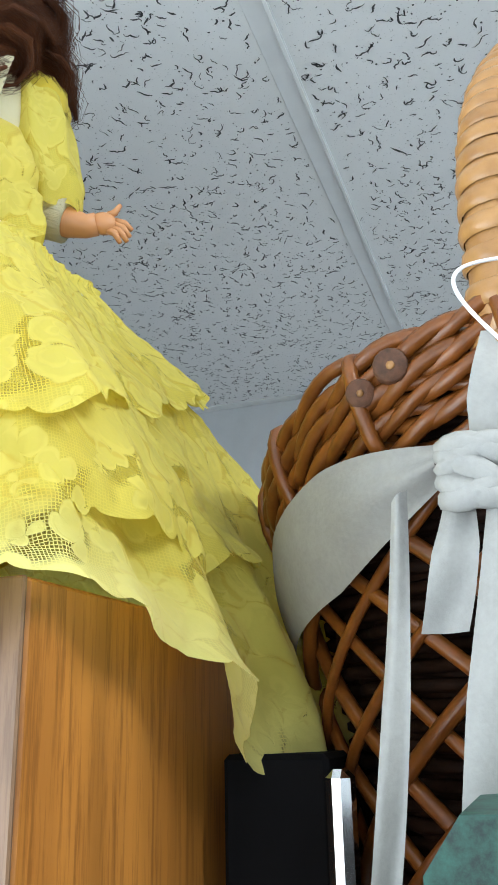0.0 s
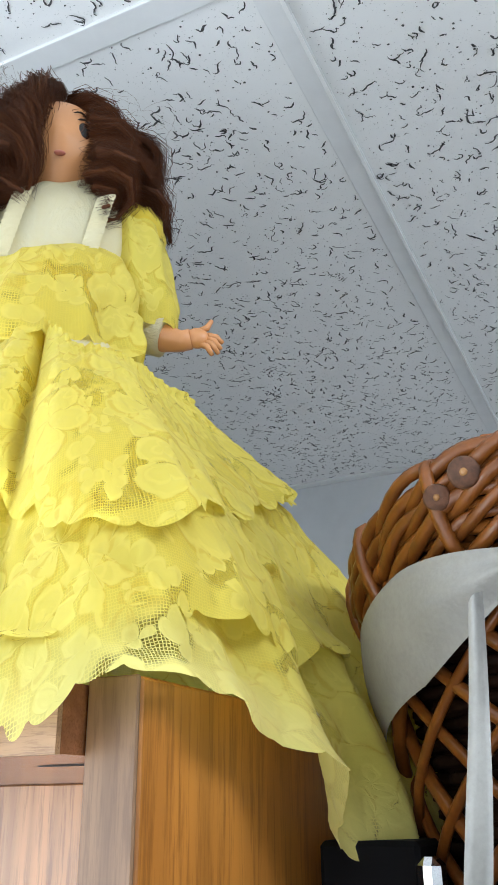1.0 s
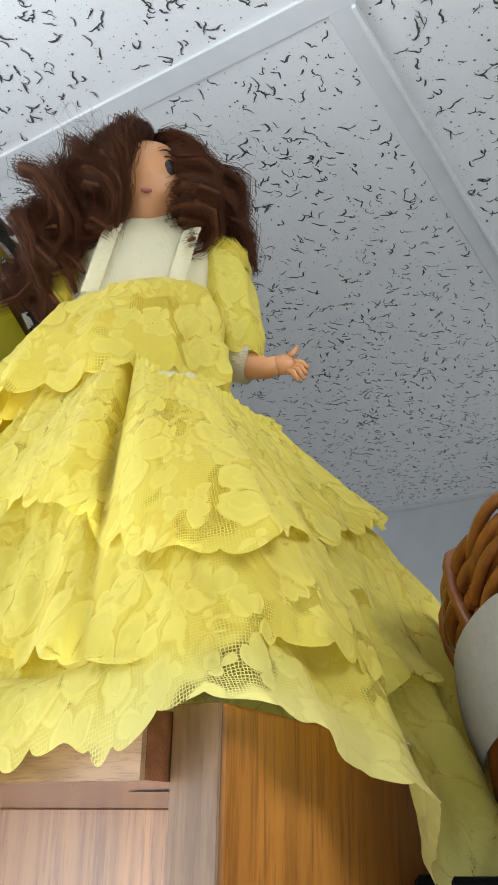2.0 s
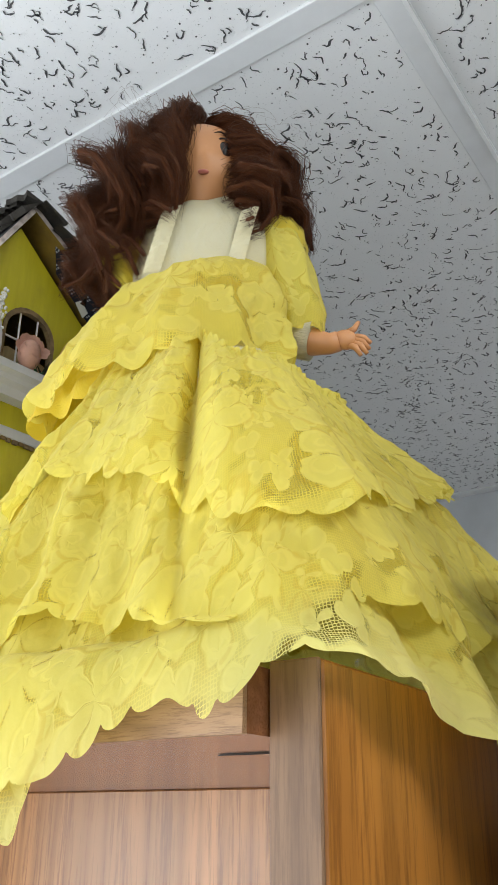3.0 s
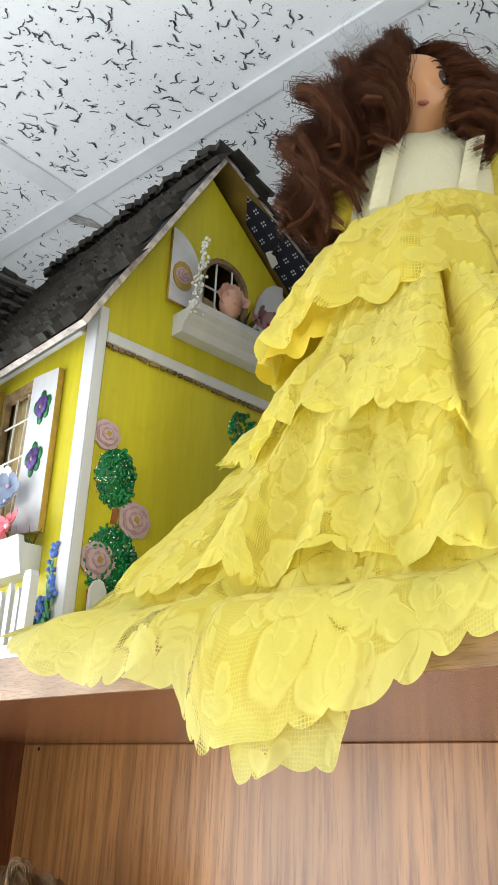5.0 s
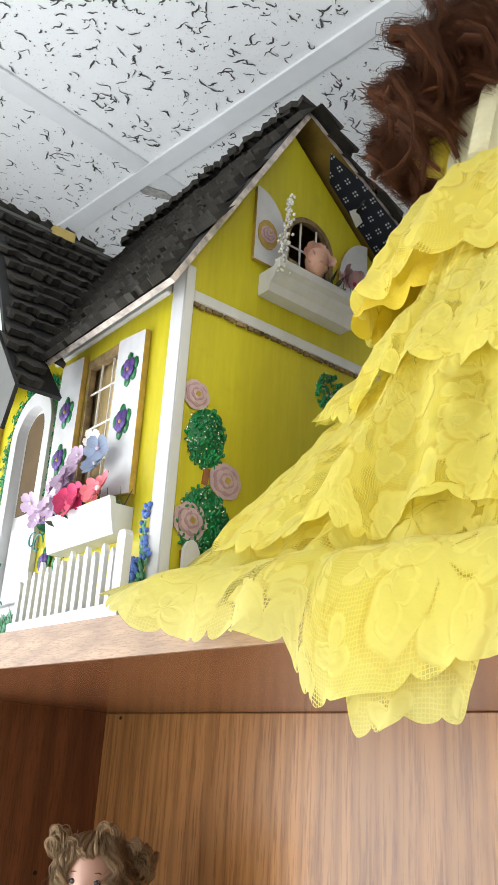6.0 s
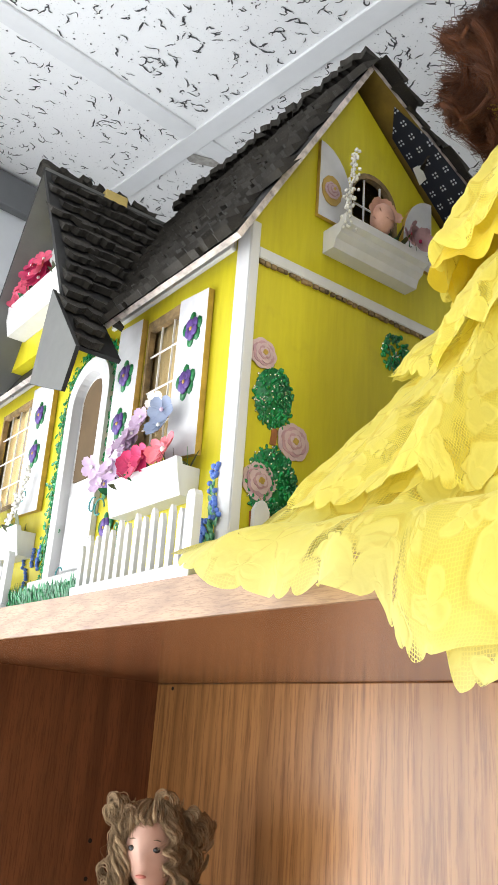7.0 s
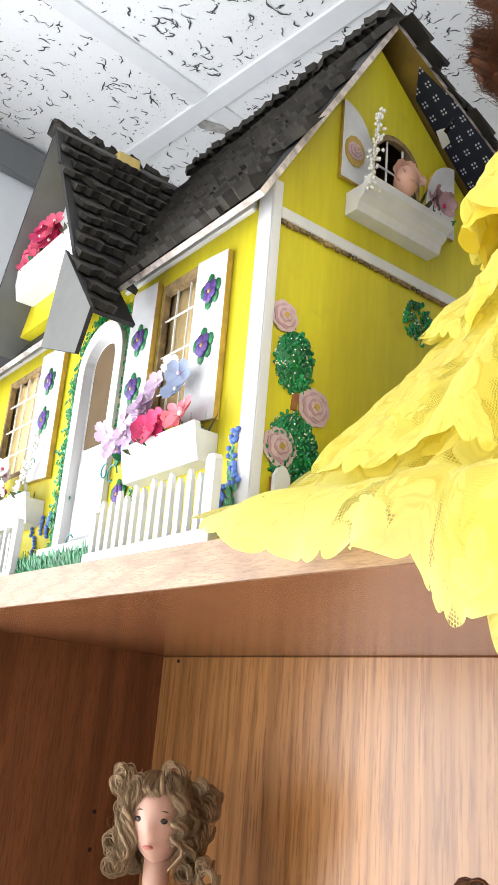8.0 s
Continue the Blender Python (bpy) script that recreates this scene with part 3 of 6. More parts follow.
WIN1, WIN2 = (-0.117, -0.070, 0.088, 0.196), (-0.380, -0.306, 0.098, 0.196)
DOOR = (-0.228, -0.160, 0.018, 0.194)
GWIN = (0.078, 0.124, 0.250, 0.307)
rect = lambda q: [(q[0], q[2]), (q[1], q[2]), (q[1], q[3]), (q[0], q[3])]
g = Geo()
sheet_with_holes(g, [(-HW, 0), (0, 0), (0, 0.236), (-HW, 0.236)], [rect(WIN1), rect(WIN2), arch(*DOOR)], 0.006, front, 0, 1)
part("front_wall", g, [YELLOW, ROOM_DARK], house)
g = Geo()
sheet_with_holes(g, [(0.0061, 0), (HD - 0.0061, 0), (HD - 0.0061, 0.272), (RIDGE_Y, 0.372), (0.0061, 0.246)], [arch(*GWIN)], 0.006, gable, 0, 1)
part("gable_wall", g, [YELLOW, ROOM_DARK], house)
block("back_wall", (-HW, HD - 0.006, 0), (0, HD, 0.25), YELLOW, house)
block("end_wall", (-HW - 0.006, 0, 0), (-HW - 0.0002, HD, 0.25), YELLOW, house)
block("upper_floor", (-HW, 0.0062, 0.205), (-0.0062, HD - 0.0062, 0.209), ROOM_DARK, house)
block("base_board", (-HW - 0.006, -0.0150, -0.0002), (0.006, 0.0, 0.004), YELLOW, house)

# white trim: corner post, band, fascia
g = Geo()
g.box((-0.0108, -0.0032, 0.004), (0.0032, -0.0002, 0.222), 0.0007)
g.box((0.0002, -0.0030, 0.0), (0.0034, 0.0042, 0.222), 0.0007)
part("corner_post", g, WHITE, house, "white corner post with brush marks")
g = Geo()
g.box((0.0002, 0.0045, 0.1985), (0.0028, HD, 0.2065), 0.0008, 0)
for k in range(40):
    y = 0.0050 + k * 0.0049
    g.box((0.0003, y, 0.1965 - rnd.uniform(0, 0.0012)), (0.0024, y + rnd.uniform(0.003, 0.0048), 0.1987), 0.0003, 1)
part("gable_band", g, [WHITE, RAW], house, "white moulding with a chipped brown lower edge")
block("fascia", (-0.170, -0.0042, 0.2085), (-0.0148, -0.0003, 0.2215), WHITE, house, "white fascia board")
block("fascia", (-HW, -0.0042, 0.2080), (-0.300, -0.0003, 0.2170), WHITE, house, "white fascia board")


def window(q, name, place, arched=False, cols=3, rows=4, flip=1):
    """Glazed opening: frame, muntins, panes' sheet and a curtain behind."""
    x0, x1, z0, z1 = q
    w = new(name)
    w.parent = house
    out = arch(*q) if arched else rect(q)
    cx, cz = (x0 + x1) / 2, (z0 + z1) / 2
    k = 1 - 0.0032 / (x1 - x0) * 2
    inner = [(cx + (a - cx) * k, cz + (b - cz) * k) for a, b in out]
    g = Geo()
    n = len(out)
    for d0, d1 in ((0.0006, -0.004),):
        g.add([place(a, b, d0) for a, b in out] + [place(a, b, d0) for a, b in inner] + [place(a, b, d1) for a, b in inner],
              [(i, (i + 1) % n, n + (i + 1) % n, n + i) for i in range(n)] + [(n + i, n + (i + 1) % n, 2 * n + (i + 1) % n, 2 * n + i) for i in range(n)])
    part("window_frame", g, RAW, w)
    for i in range(1, cols):
        x = x0 + (x1 - x0) * i / cols
        top = z1 - (0.004 if arched else 0)
        g = Geo()
        g.tube([place(x, z0, -0.002), place(x, top, -0.002)], 0.0008, 4)
        part("muntin", g, CREAM, w)
    for i in range(1, rows):
        z = z0 + (z1 - z0) * i / rows
        g = Geo()
        g.tube([place(x0, z, -0.002), place(x1, z, -0.002)], 0.0008, 4)
        part("muntin", g, CREAM, w)
    g = Geo()
    g.add([place(a, b, -0.0032) for a, b in inner], [tuple(range(n))])
    pane = part("pane", g, GLASS, w)
    pane.visible_shadow = False
    g = Geo()
    rows_ = []
    for i in range(13):
        z = z0 - 0.002 + (z1 - z0) * (1.04 if not arched else 0.45) * i / 12
        rows_.append([place(x0 - 0.012 + (x1 - x0 + 0.024) * j / 40, z + 0.003 * math.sin(j * 0.5) * (i / 12), -0.0115 - 0.0024 * math.sin(j * 0.9 + 0.3 * math.sin(i)) * (1 - 0.4 * i / 12)) for j in range(41)])
    g.grid(rows_)
    part("curtain", g, CURTAIN, w, "tan gathered curtain", True)
    return w


window(WIN1, "window", front, cols=3, rows=4)
window(WIN2, "window", front, cols=4, rows=4)
window(GWIN, "arched_window", gable, True, cols=3, rows=2)


def flower(geo, c, normal, r, petals, centre, slot, cslot, cup=0.35, n=5):
    """A small silk blossom facing along the normal."""
    nrm = Vector(normal).normalized()
    a = nrm.orthogonal().normalized()
    b = nrm.cross(a)
    c = Vector(c)
    t0 = rnd.uniform(0, 6)
    for k in range(n):
        t = t0 + 6.28318 * k / n + rnd.uniform(-0.12, 0.12)
        d, s = a * math.cos(t) + b * math.sin(t), -a * math.sin(t) + b * math.cos(t)
        rows = []
        for i, (f, w) in enumerate(((0.08, 0.10), (0.45, 0.40), (0.80, 0.44), (1.0, 0.16))):
            h = cup * r * f * f
            rows.append([c + d * (r * f) + s * (r * w * q) + nrm * (h + abs(q) * 0.12 * r + rnd.uniform(-0.03, 0.03) * r) for q in (-1, -0.4, 0.4, 1)])
        geo.grid(rows, slot)
    geo.ball(c + nrm * (0.12 * r), r * 0.16, cslot, 6, 4)


def leaf(geo, c, along, normal, length, width, slot):
    d, nrm = Vector(along).normalized(), Vector(normal).normalized()
    s = d.cross(nrm).normalized()
    c = Vector(c)
    rows = [[c + d * length * f + s * width * w * q + nrm * (0.18 * width * (abs(q) - 0.5) + 0.001 * f) for q in (-1, 0, 1)] for f, w in ((0, 0.1), (0.35, 0.9), (0.7, 0.75), (1, 0.05))]
    geo.grid(rows, slot)


def rose_flat(parent, name, y, z, r, place):
    """A cut-out rose glued flat: layered petals standing a little proud."""
    g = Geo()
    for ring, (rr, n, slot, d) in enumerate(((1.0, 7, 0, 0.0006), (0.78, 6, 1, 0.0012), (0.66, 5, 0, 0.0017), (0.44, 5, 1, 0.0022), (0.34, 4, 0, 0.0027), (0.18, 4, 2, 0.0032))):
        for k in range(n):
            t = 6.28318 * k / n + ring * 0.7
            w = rr * 0.52
            cy, cz = y + r * (rr - w) * math.cos(t), z + r * (rr - w) * math.sin(t) * 0.9
            pts = [(cy + r * w * math.cos(q * 0.5236) * rnd.uniform(0.94, 1.05), cz + r * w * math.sin(q * 0.5236)) for q in range(12)]
            g.prism(pts, 0.0004, lambda a, b, dd, d=d, k=k: place(a, b, d + dd + k * 0.00005), slot)
    return part(name, g, [MAUVE, MAUVE2, GOLD], parent, "faded mauve paper rose")


def blobs(geo, cy, cz, ry, rz, n, place, r0=0.0011):
    for _ in range(n):
        while True:
            a, b = rnd.uniform(-1, 1), rnd.uniform(-1, 1)
            if a * a + b * b < 1.0:
                break
        p = place(cy + a * ry, cz + b * rz, 0.0006 + rnd.uniform(0, 0.0012) * (1 - a * a - b * b))
        u = rnd.random()
        r = r0 * rnd.uniform(0.7, 1.4)
        m = Matrix.Rotation(rnd.uniform(-1, 1), 3, "X")
        geo.ball(p, (r * 0.8, r * 0.75, r * 1.25) if u < 0.8 else r * 0.6, 0 if u < 0.45 else 1 if u < 0.8 else 2, 6, 4, m)


topiary = new("topiary_relief")
topiary.parent = house
for cy, cz, ry, rz, n in ((0.0235, 0.113, 0.0150, 0.0200, 250), (0.0265, 0.060, 0.0190, 0.0235, 330)):
    g = Geo()
    g.prism([(cy + ry * 0.93 * math.cos(q * 0.3142), cz + rz * 0.93 * math.sin(q * 0.3142)) for q in range(20)], 0.0005, lambda a, b, d: gable(a, b, 0.0003 + d), 0)
    blobs(g, cy, cz, ry, rz, n, gable)
    part("foliage", g, [GREEN, GREEN2, GLITTER], topiary, "emerald beaded foliage", True)
g = Geo()
g.prism([(0.023, 0.084), (0.027, 0.084), (0.028, 0.094), (0.024, 0.094)], 0.001, gable)
part("clay_stem", g, CLAY, topiary)
g = Geo()
g.prism([(0.014, 0.020), (0.042, 0.020), (0.039, 0.042), (0.012, 0.042)], 0.0012, gable)
part("clay_pot", g, CLAY, topiary)
rose_flat(topiary, "rose", 0.0135, 0.138, 0.0105, gable)
rose_flat(topiary, "rose", 0.0400, 0.0895, 0.0125, gable)
rose_flat(topiary, "rose", 0.0170, 0.0600, 0.0122, gable)
g = Geo()
blobs(g, 0.126, 0.175, 0.0150, 0.0155, 150, gable, 0.0014)
bush = part("painted_bush", g, [GREEN, GREEN2, GLITTER], house, "dotted emerald bush on the yellow wall", True)
g = Geo()
g.prism([(0.011, 0.004), (0.0215, 0.004), (0.0215, 0.042), (0.0190, 0.0465), (0.0162, 0.048), (0.0134, 0.0465), (0.011, 0.042)], 0.003, lambda a, b, d: gable(a, b, 0.0035 + d))
part("side_picket", g, WHITE, house, "white round-topped picket")


def shutter(out, place, parent=house, label="white shutter with painted pansies", thick=0.0042):
    g = Geo()
    g.prism(out, thick, lambda a, b, d: place(a, b, 0.0006 + d), 0, 1)
    return part("shutter", g, [SHUTTER, GOLD], parent, label)


def pansy(parent, a, b, r, place, d=0.0050):
    """A raised painted pansy with two leaves."""
    g = Geo()
    for t, s, k in ((2.2, 2, 1.0), (0.9, 2, 1.0), (3.6, 3, 0.8), (5.8, 3, 0.8), (4.71, 3, 0.9)):
        c = (a + r * 0.5 * math.cos(t), b + r * 0.5 * math.sin(t))
        g.prism([(c[0] + r * 0.5 * k * math.cos(q * 0.698), c[1] + r * 0.58 * k * math.sin(q * 0.698)) for q in range(9)], 0.0008, lambda x, z, e, t=t: place(x, z, d + e + 0.0001 * t), s)
    for t in (0.3, 1.6, 2.9, 4.6, 5.6):
        c = (a + r * 0.95 * math.cos(t), b + r * 0.95 * math.sin(t))
        g.prism([(c[0] + r * 0.42 * math.cos(q * 0.785), c[1] + r * 0.6 * math.sin(q * 0.785)) for q in range(8)], 0.0006, lambda x, z, e: place(x, z, d - 0.0002 + e), 0)
    g.prism([(a + r * 0.17 * math.cos(q * 1.047), b + r * 0.17 * math.sin(q * 1.047)) for q in range(6)], 0.0018, lambda x, z, e: place(x, z, d + e), 1)
    part("pansy", g, [GREEN, GOLD, PURPLE, BLACK if r < 0.006 else PURPLE], parent, "raised purple pansy", True)


s1 = shutter([(-0.069, 0.083), (-0.0345, 0.079), (-0.0360, 0.190), (-0.069, 0.193)], front)
pansy(s1, -0.051, 0.166, 0.0080, front)
pansy(s1, -0.053, 0.130, 0.0080, front)
s2 = shutter([(-0.151, 0.090), (-0.1185, 0.088), (-0.1185, 0.199), (-0.151, 0.201)], front)
pansy(s2, -0.135, 0.160, 0.0080, front)
pansy(s2, -0.136, 0.124, 0.0080, front)
s3 = shutter([(-0.303, 0.086), (-0.258, 0.084), (-0.260, 0.197), (-0.303, 0.199)], front)
pansy(s3, -0.281, 0.170, 0.0080, front)
pansy(s3, -0.281, 0.136, 0.0080, front)
pansy(house, -0.150, 0.084, 0.0072, front, 0.0016)
pansy(house, -0.143, 0.052, 0.0072, front, 0.0016)
q = [(0.048, 0.2495), (0.0775, 0.2495), (0.0775, 0.266)] + [(0.048 + 0.0295 * math.cos(t * 0.1963), 0.266 + 0.042 * math.sin(t * 0.1963)) for t in range(1, 9)]
sa = shutter(q, gable, label="white quarter-round shutter with a painted rosebud", thick=0.003)
rose_flat(sa, "rosebud", 0.0585, 0.272, 0.0068, lambda a, b, d: gable(a, b, 0.0038 + d))
g = Geo()
g.prism([(0.0585 + 0.0088 * math.cos(k * 0.5236), 0.272 + 0.0115 * math.sin(k * 0.5236)) for k in range(12)], 0.0008, lambda a, b, d: gable(a, b, 0.0037 + d))
part("rose_backing", g, GOLD, sa)
q = [(0.1275, 0.2495), (0.1275, 0.266)] + [(0.157 - 0.0295 * math.cos(t * 0.1963), 0.266 + 0.042 * math.sin(t * 0.1963)) for t in range(1, 9)] + [(0.157, 0.2495)]
shutter(q, gable, label="white quarter-round shutter", thick=0.003)


def window_box(a0, a1, z0, z1, d, place, label, moulded=False):
    """A planter with a sloping front and a lip."""
    g = Geo()
    t = 0.004
    prof = [(0.0004, z0), (d - t, z0), (d - 0.001, z0 + (z1 - z0) * 0.55), (d, z1 - 0.003), (d + 0.001, z1), (d - 0.003, z1), (d - 0.004, z1 - 0.004), (0.0004, z1 - 0.004)]
    if moulded:
        prof = [(0.0004, z0), (d - 0.009, z0), (d - 0.007, z0 + 0.006), (d - 0.003, z0 + 0.009), (d - 0.002, z1 - 0.008), (d + 0.002, z1 - 0.006), (d + 0.002, z1), (d - 0.003, z1), (d - 0.004, z1 - 0.004), (0.0004, z1 - 0.004)]
    n = len(prof)
    g.add([place(a, z, dd) for a in (a0, a1) for dd, z in prof], [tuple(range(n)), tuple(range(2 * n - 1, n - 1, -1))] + [(i, n + i, n + (i + 1) % n, (i + 1) % n) for i in range(n)])
    return part("window_box", g, WHITE, house, label)


def bouquet(parent, items, place, a0, a1, z, d):
    """Blossoms and leaves along a planter: items of (slot name, a, dz, dd, r)."""
    g = Geo()
    for _ in range(34):
        a = rnd.uniform(a0, a1)
        leaf(g, place(a, z - 0.004, d * rnd.uniform(0.3, 0.9)), Vector(place(rnd.uniform(-1, 1), rnd.uniform(0.2, 1.3), rnd.uniform(-0.1, 1))), Vector(place(0.2, 0.6, 1)), rnd.uniform(0.009, 0.017), rnd.uniform(0.002, 0.0035), rnd.choice((0, 0, 1)))
    part("leaves", g, [OLIVE, GREEN], parent, "olive silk leaves", True)
    for mat, cm, a, dz, dd, r in items:
        g = Geo()
        flower(g, place(a, z + dz, dd), Vector(place(rnd.uniform(-0.35, 0.75), rnd.uniform(-0.35, 0.5), 1)), r, None, None, 0, 1, rnd.uniform(0.2, 0.5), rnd.choice((5, 5, 6)))
        p = part("blossom", g, [mat, cm], parent, "", True)


b1 = window_box(-0.117, -0.034, 0.0520, 0.0745, 0.0165, front, "white window box of mixed silk flowers")
items = []
for k in range(11):
    items.append((LILAC, CREAM, -0.138 + 0.030 * rnd.random(), 0.004 + 0.030 * rnd.random(), rnd.uniform(0.008, 0.022), rnd.uniform(0.006, 0.0085)))
for k in range(9):
    items.append((LILAC, CREAM, -0.108 + 0.026 * rnd.random(), 0.020 + 0.027 * rnd.random(), rnd.uniform(0.006, 0.018), rnd.uniform(0.006, 0.0085)))
items += [(CORAL, CREAM, -0.050, 0.009, 0.016, 0.0120), (CORAL, PINK, -0.060, 0.010, 0.014, 0.0080), (PINK, ROSEPINK, -0.081, 0.007, 0.016, 0.0115), (ROSEPINK, PINK, -0.092, 0.009, 0.015, 0.0095), (ROSEPINK, PINK, -0.073, 0.010, 0.017, 0.009),
          (BLUEGREY, CREAM, -0.066, 0.030, 0.012, 0.0100), (BLUEGREY, LILAC, -0.060, 0.038, 0.015, 0.009), (BLUEGREY, LILAC, -0.072, 0.037, 0.010, 0.008), (CREAM, CREAM, -0.082, 0.052, 0.008, 0.007)]
bouquet(b1, items, front, -0.125, -0.035, 0.0725, 0.014)
b2 = window_box(-0.390, -0.262, 0.047, 0.0705, 0.0165, front, "white window box with cream and pink flowers")
items = [(CREAM, PINK, -0.345 + 0.035 * rnd.random(), 0.006 + 0.022 * rnd.random(), rnd.uniform(0.008, 0.02), rnd.uniform(0.007, 0.010)) for _ in range(10)]
items += [(ROSEPINK, PINK, -0.318, 0.004, 0.014, 0.008), (PINK, CREAM, -0.330, 0.003, 0.016, 0.008)]
bouquet(b2, items, front, -0.385, -0.27, 0.0705, 0.014)
g = Geo()
for k in range(150):
    s = k / 149
    a = -0.310 + 0.040 * s + rnd.gauss(0, 0.0022)
    z = 0.064 + 0.055 * s ** 2.2 + rnd.gauss(0, 0.0022)
    g.ball(front(a, z, 0.016 - 0.004 * s + rnd.gauss(0, 0.001)), 0.0015, 0, 6, 4)
part("pearl_spray", g, PEARL, b2, "spray of white pearl beads", True)

def jetty(a, b, d=0.0):
    """On the face of the cross gable, which stands out before the wall."""
    return front(a, b, (0.022 if d != 1 and abs(b) > 0.1 else 0.0) + d)


b3 = window_box(-0.300, -0.185, 0.238, 0.262, 0.020, jetty, "white upper window box with bright pink flowers")
items = [(ROSEPINK if k % 2 else PINK, CREAM, -0.262 + 0.036 * rnd.random(), 0.006 + 0.022 * rnd.random(), rnd.uniform(0.010, 0.026), rnd.uniform(0.008, 0.012)) for k in range(9)]
items += [(PINK, ROSEPINK, -0.290 + 0.03 * rnd.random(), 0.002 + 0.024 * rnd.random(), rnd.uniform(0.01, 0.02), 0.008) for _ in range(8)]
bouquet(b3, items, jetty, -0.28, -0.19, 0.262, 0.018)
b4 = window_box(0.056, 0.133, 0.2245, 0.2450, 0.020, gable, "white moulded window box under the arched window", True)
items = [(PEACH, PEACH, 0.091, 0.018, 0.017, 0.0105), (PEACH, PEACH, 0.095, 0.016, 0.019, 0.0100), (MAUVE2, PINK, 0.118, 0.014, 0.018, 0.009), (MAUVE2, ROSEPINK, 0.126, 0.010, 0.020, 0.009), (MAUVE2, PINK, 0.132, 0.016, 0.016, 0.008), (MAUVE2, PINK, 0.112, 0.006, 0.022, 0.007)]
bouquet(b4, items, gable, 0.085, 0.134, 0.2450, 0.018)
g = Geo()
g.ball(gable(0.092, 0.258, 0.018), (0.0085, 0.0085, 0.0120), 0, 12, 8)
part("peach_bud", g, PEACH, b4, "round peach silk bud", True)
g = Geo()
for k in range(110):
    s = k / 109
    g.ball(gable(0.060 + 0.004 * s + rnd.gauss(0, 0.0026) * (1.15 - s), 0.236 + 0.062 * s, 0.020 + rnd.gauss(0, 0.002)), 0.0012, 0, 5, 4)
part("white_spray", g, PEARL, b4, "dried white flower spike", True)

# arched door with ivy, scrolls and painted pansies
door = new("front_door")
door.parent = house
g = Geo()
outer, inner = arch(*DOOR), arch(DOOR[0] + 0.010, DOOR[1] - 0.010, DOOR[2], DOOR[3] - 0.012)
n = len(outer)
g.add([front(a, b, 0.0045) for a, b in outer] + [front(a, b, 0.0045) for a, b in inner] + [front(a, b, -0.003) for a, b in inner] + [front(a, b, 0.0003) for a, b in outer],
      [(i, (i + 1) % n, n + (i + 1) % n, n + i) for i in range(1, n)] + [(n + i, n + (i + 1) % n, 2 * n + (i + 1) % n, 2 * n + i) for i in range(1, n)] + [(3 * n + i, 3 * n + (i + 1) % n, (i + 1) % n, i) for i in range(n)])
part("door_frame", g, WHITE, door, "white arched door surround")
g = Geo()
g.prism(arch(DOOR[0] + 0.009, DOOR[1] - 0.009, 0.020, 0.184), 0.003, lambda a, b, d: front(a, b, -0.006 + d))
part("door_leaf", g, WHITE, door, "white panelled door")
g = Geo()
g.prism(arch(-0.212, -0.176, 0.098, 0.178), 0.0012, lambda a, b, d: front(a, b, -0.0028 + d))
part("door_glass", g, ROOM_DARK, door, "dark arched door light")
g = Geo()
g.box(front(-0.213, 0.030, -0.003), front(-0.175, 0.088, -0.001), 0.0012)
part("door_panel", g, SHUTTER, door)
block("door_step", (-0.236, -0.0120, 0.0160), (-0.150, -0.0048, 0.0235), WHITE, house, "white painted door step")
for cx, cz, r, t0, t1 in ((-0.150, 0.066, 0.008, 0, 5.2), (-0.160, 0.070, 0.006, 1, 6.4), (-0.200, 0.026, 0.006, 0.5, 5.5), (-0.290, 0.100, 0.006, 0, 5)):
    g = Geo()
    g.tube([front(cx + r * (1 - 0.5 * k / 20) * math.cos(t0 + (t1 - t0) * k / 20), cz + r * (1 - 0.5 * k / 20) * math.sin(t0 + (t1 - t0) * k / 20), 0.0048) for k in range(21)], 0.0006, 4)
    part("painted_scroll", g, TEAL, house)


def leaves_on(name, points, spread, n, label, mats, size=0.0042):
    g = Geo()
    for _ in range(n):
        k = rnd.random() * (len(points) - 1)
        i = min(int(k), len(points) - 2)
        a = points[i][0] + (points[i + 1][0] - points[i][0]) * (k - i) + rnd.gauss(0, spread)
        b = points[i][1] + (points[i + 1][1] - points[i][1]) * (k - i) + rnd.gauss(0, spread)
        t = rnd.uniform(0, 6.28)
        leaf(g, front(a, b, 0.0008 + rnd.uniform(0, 0.0008)), Vector(front(math.cos(t), math.sin(t), 0.0)), Vector(front(0, 0, 1)), size * rnd.uniform(0.6, 1.2), size * 0.36, rnd.randint(0, len(mats) - 1))
    return part(name, g, mats, house, label)


rim = [(-0.234 + 0.003 * math.sin(k), 0.010 + 0.0085 * k) for k in range(19)]
leaves_on("painted_ivy", rim, 0.0044, 620, "emerald ivy climbing beside the door", [GREEN, GREEN2], 0.0050)
rim = [(-0.194 + 0.040 * math.cos(t * 0.15), 0.163 + 0.040 * math.sin(t * 0.15)) for t in range(0, 21)]
leaves_on("painted_ivy", rim, 0.0030, 340, "emerald ivy over the door arch", [GREEN, GREEN2], 0.0048)
leaves_on("painted_ivy", [(-0.1545, 0.10), (-0.1555, 0.17)], 0.0026, 140, "emerald ivy beside the door", [GREEN, GREEN2], 0.0048)
leaves_on("painted_vine", [(-0.128, 0.022), (-0.125, 0.062), (-0.130, 0.070)], 0.0042, 130, "green vine under the window box", [GREEN, GREEN2])
leaves_on("painted_leaves", [(-0.292, 0.098), (-0.285, 0.120)], 0.006, 40, "teal leaves on the shutter", [TEAL])
g = Geo()
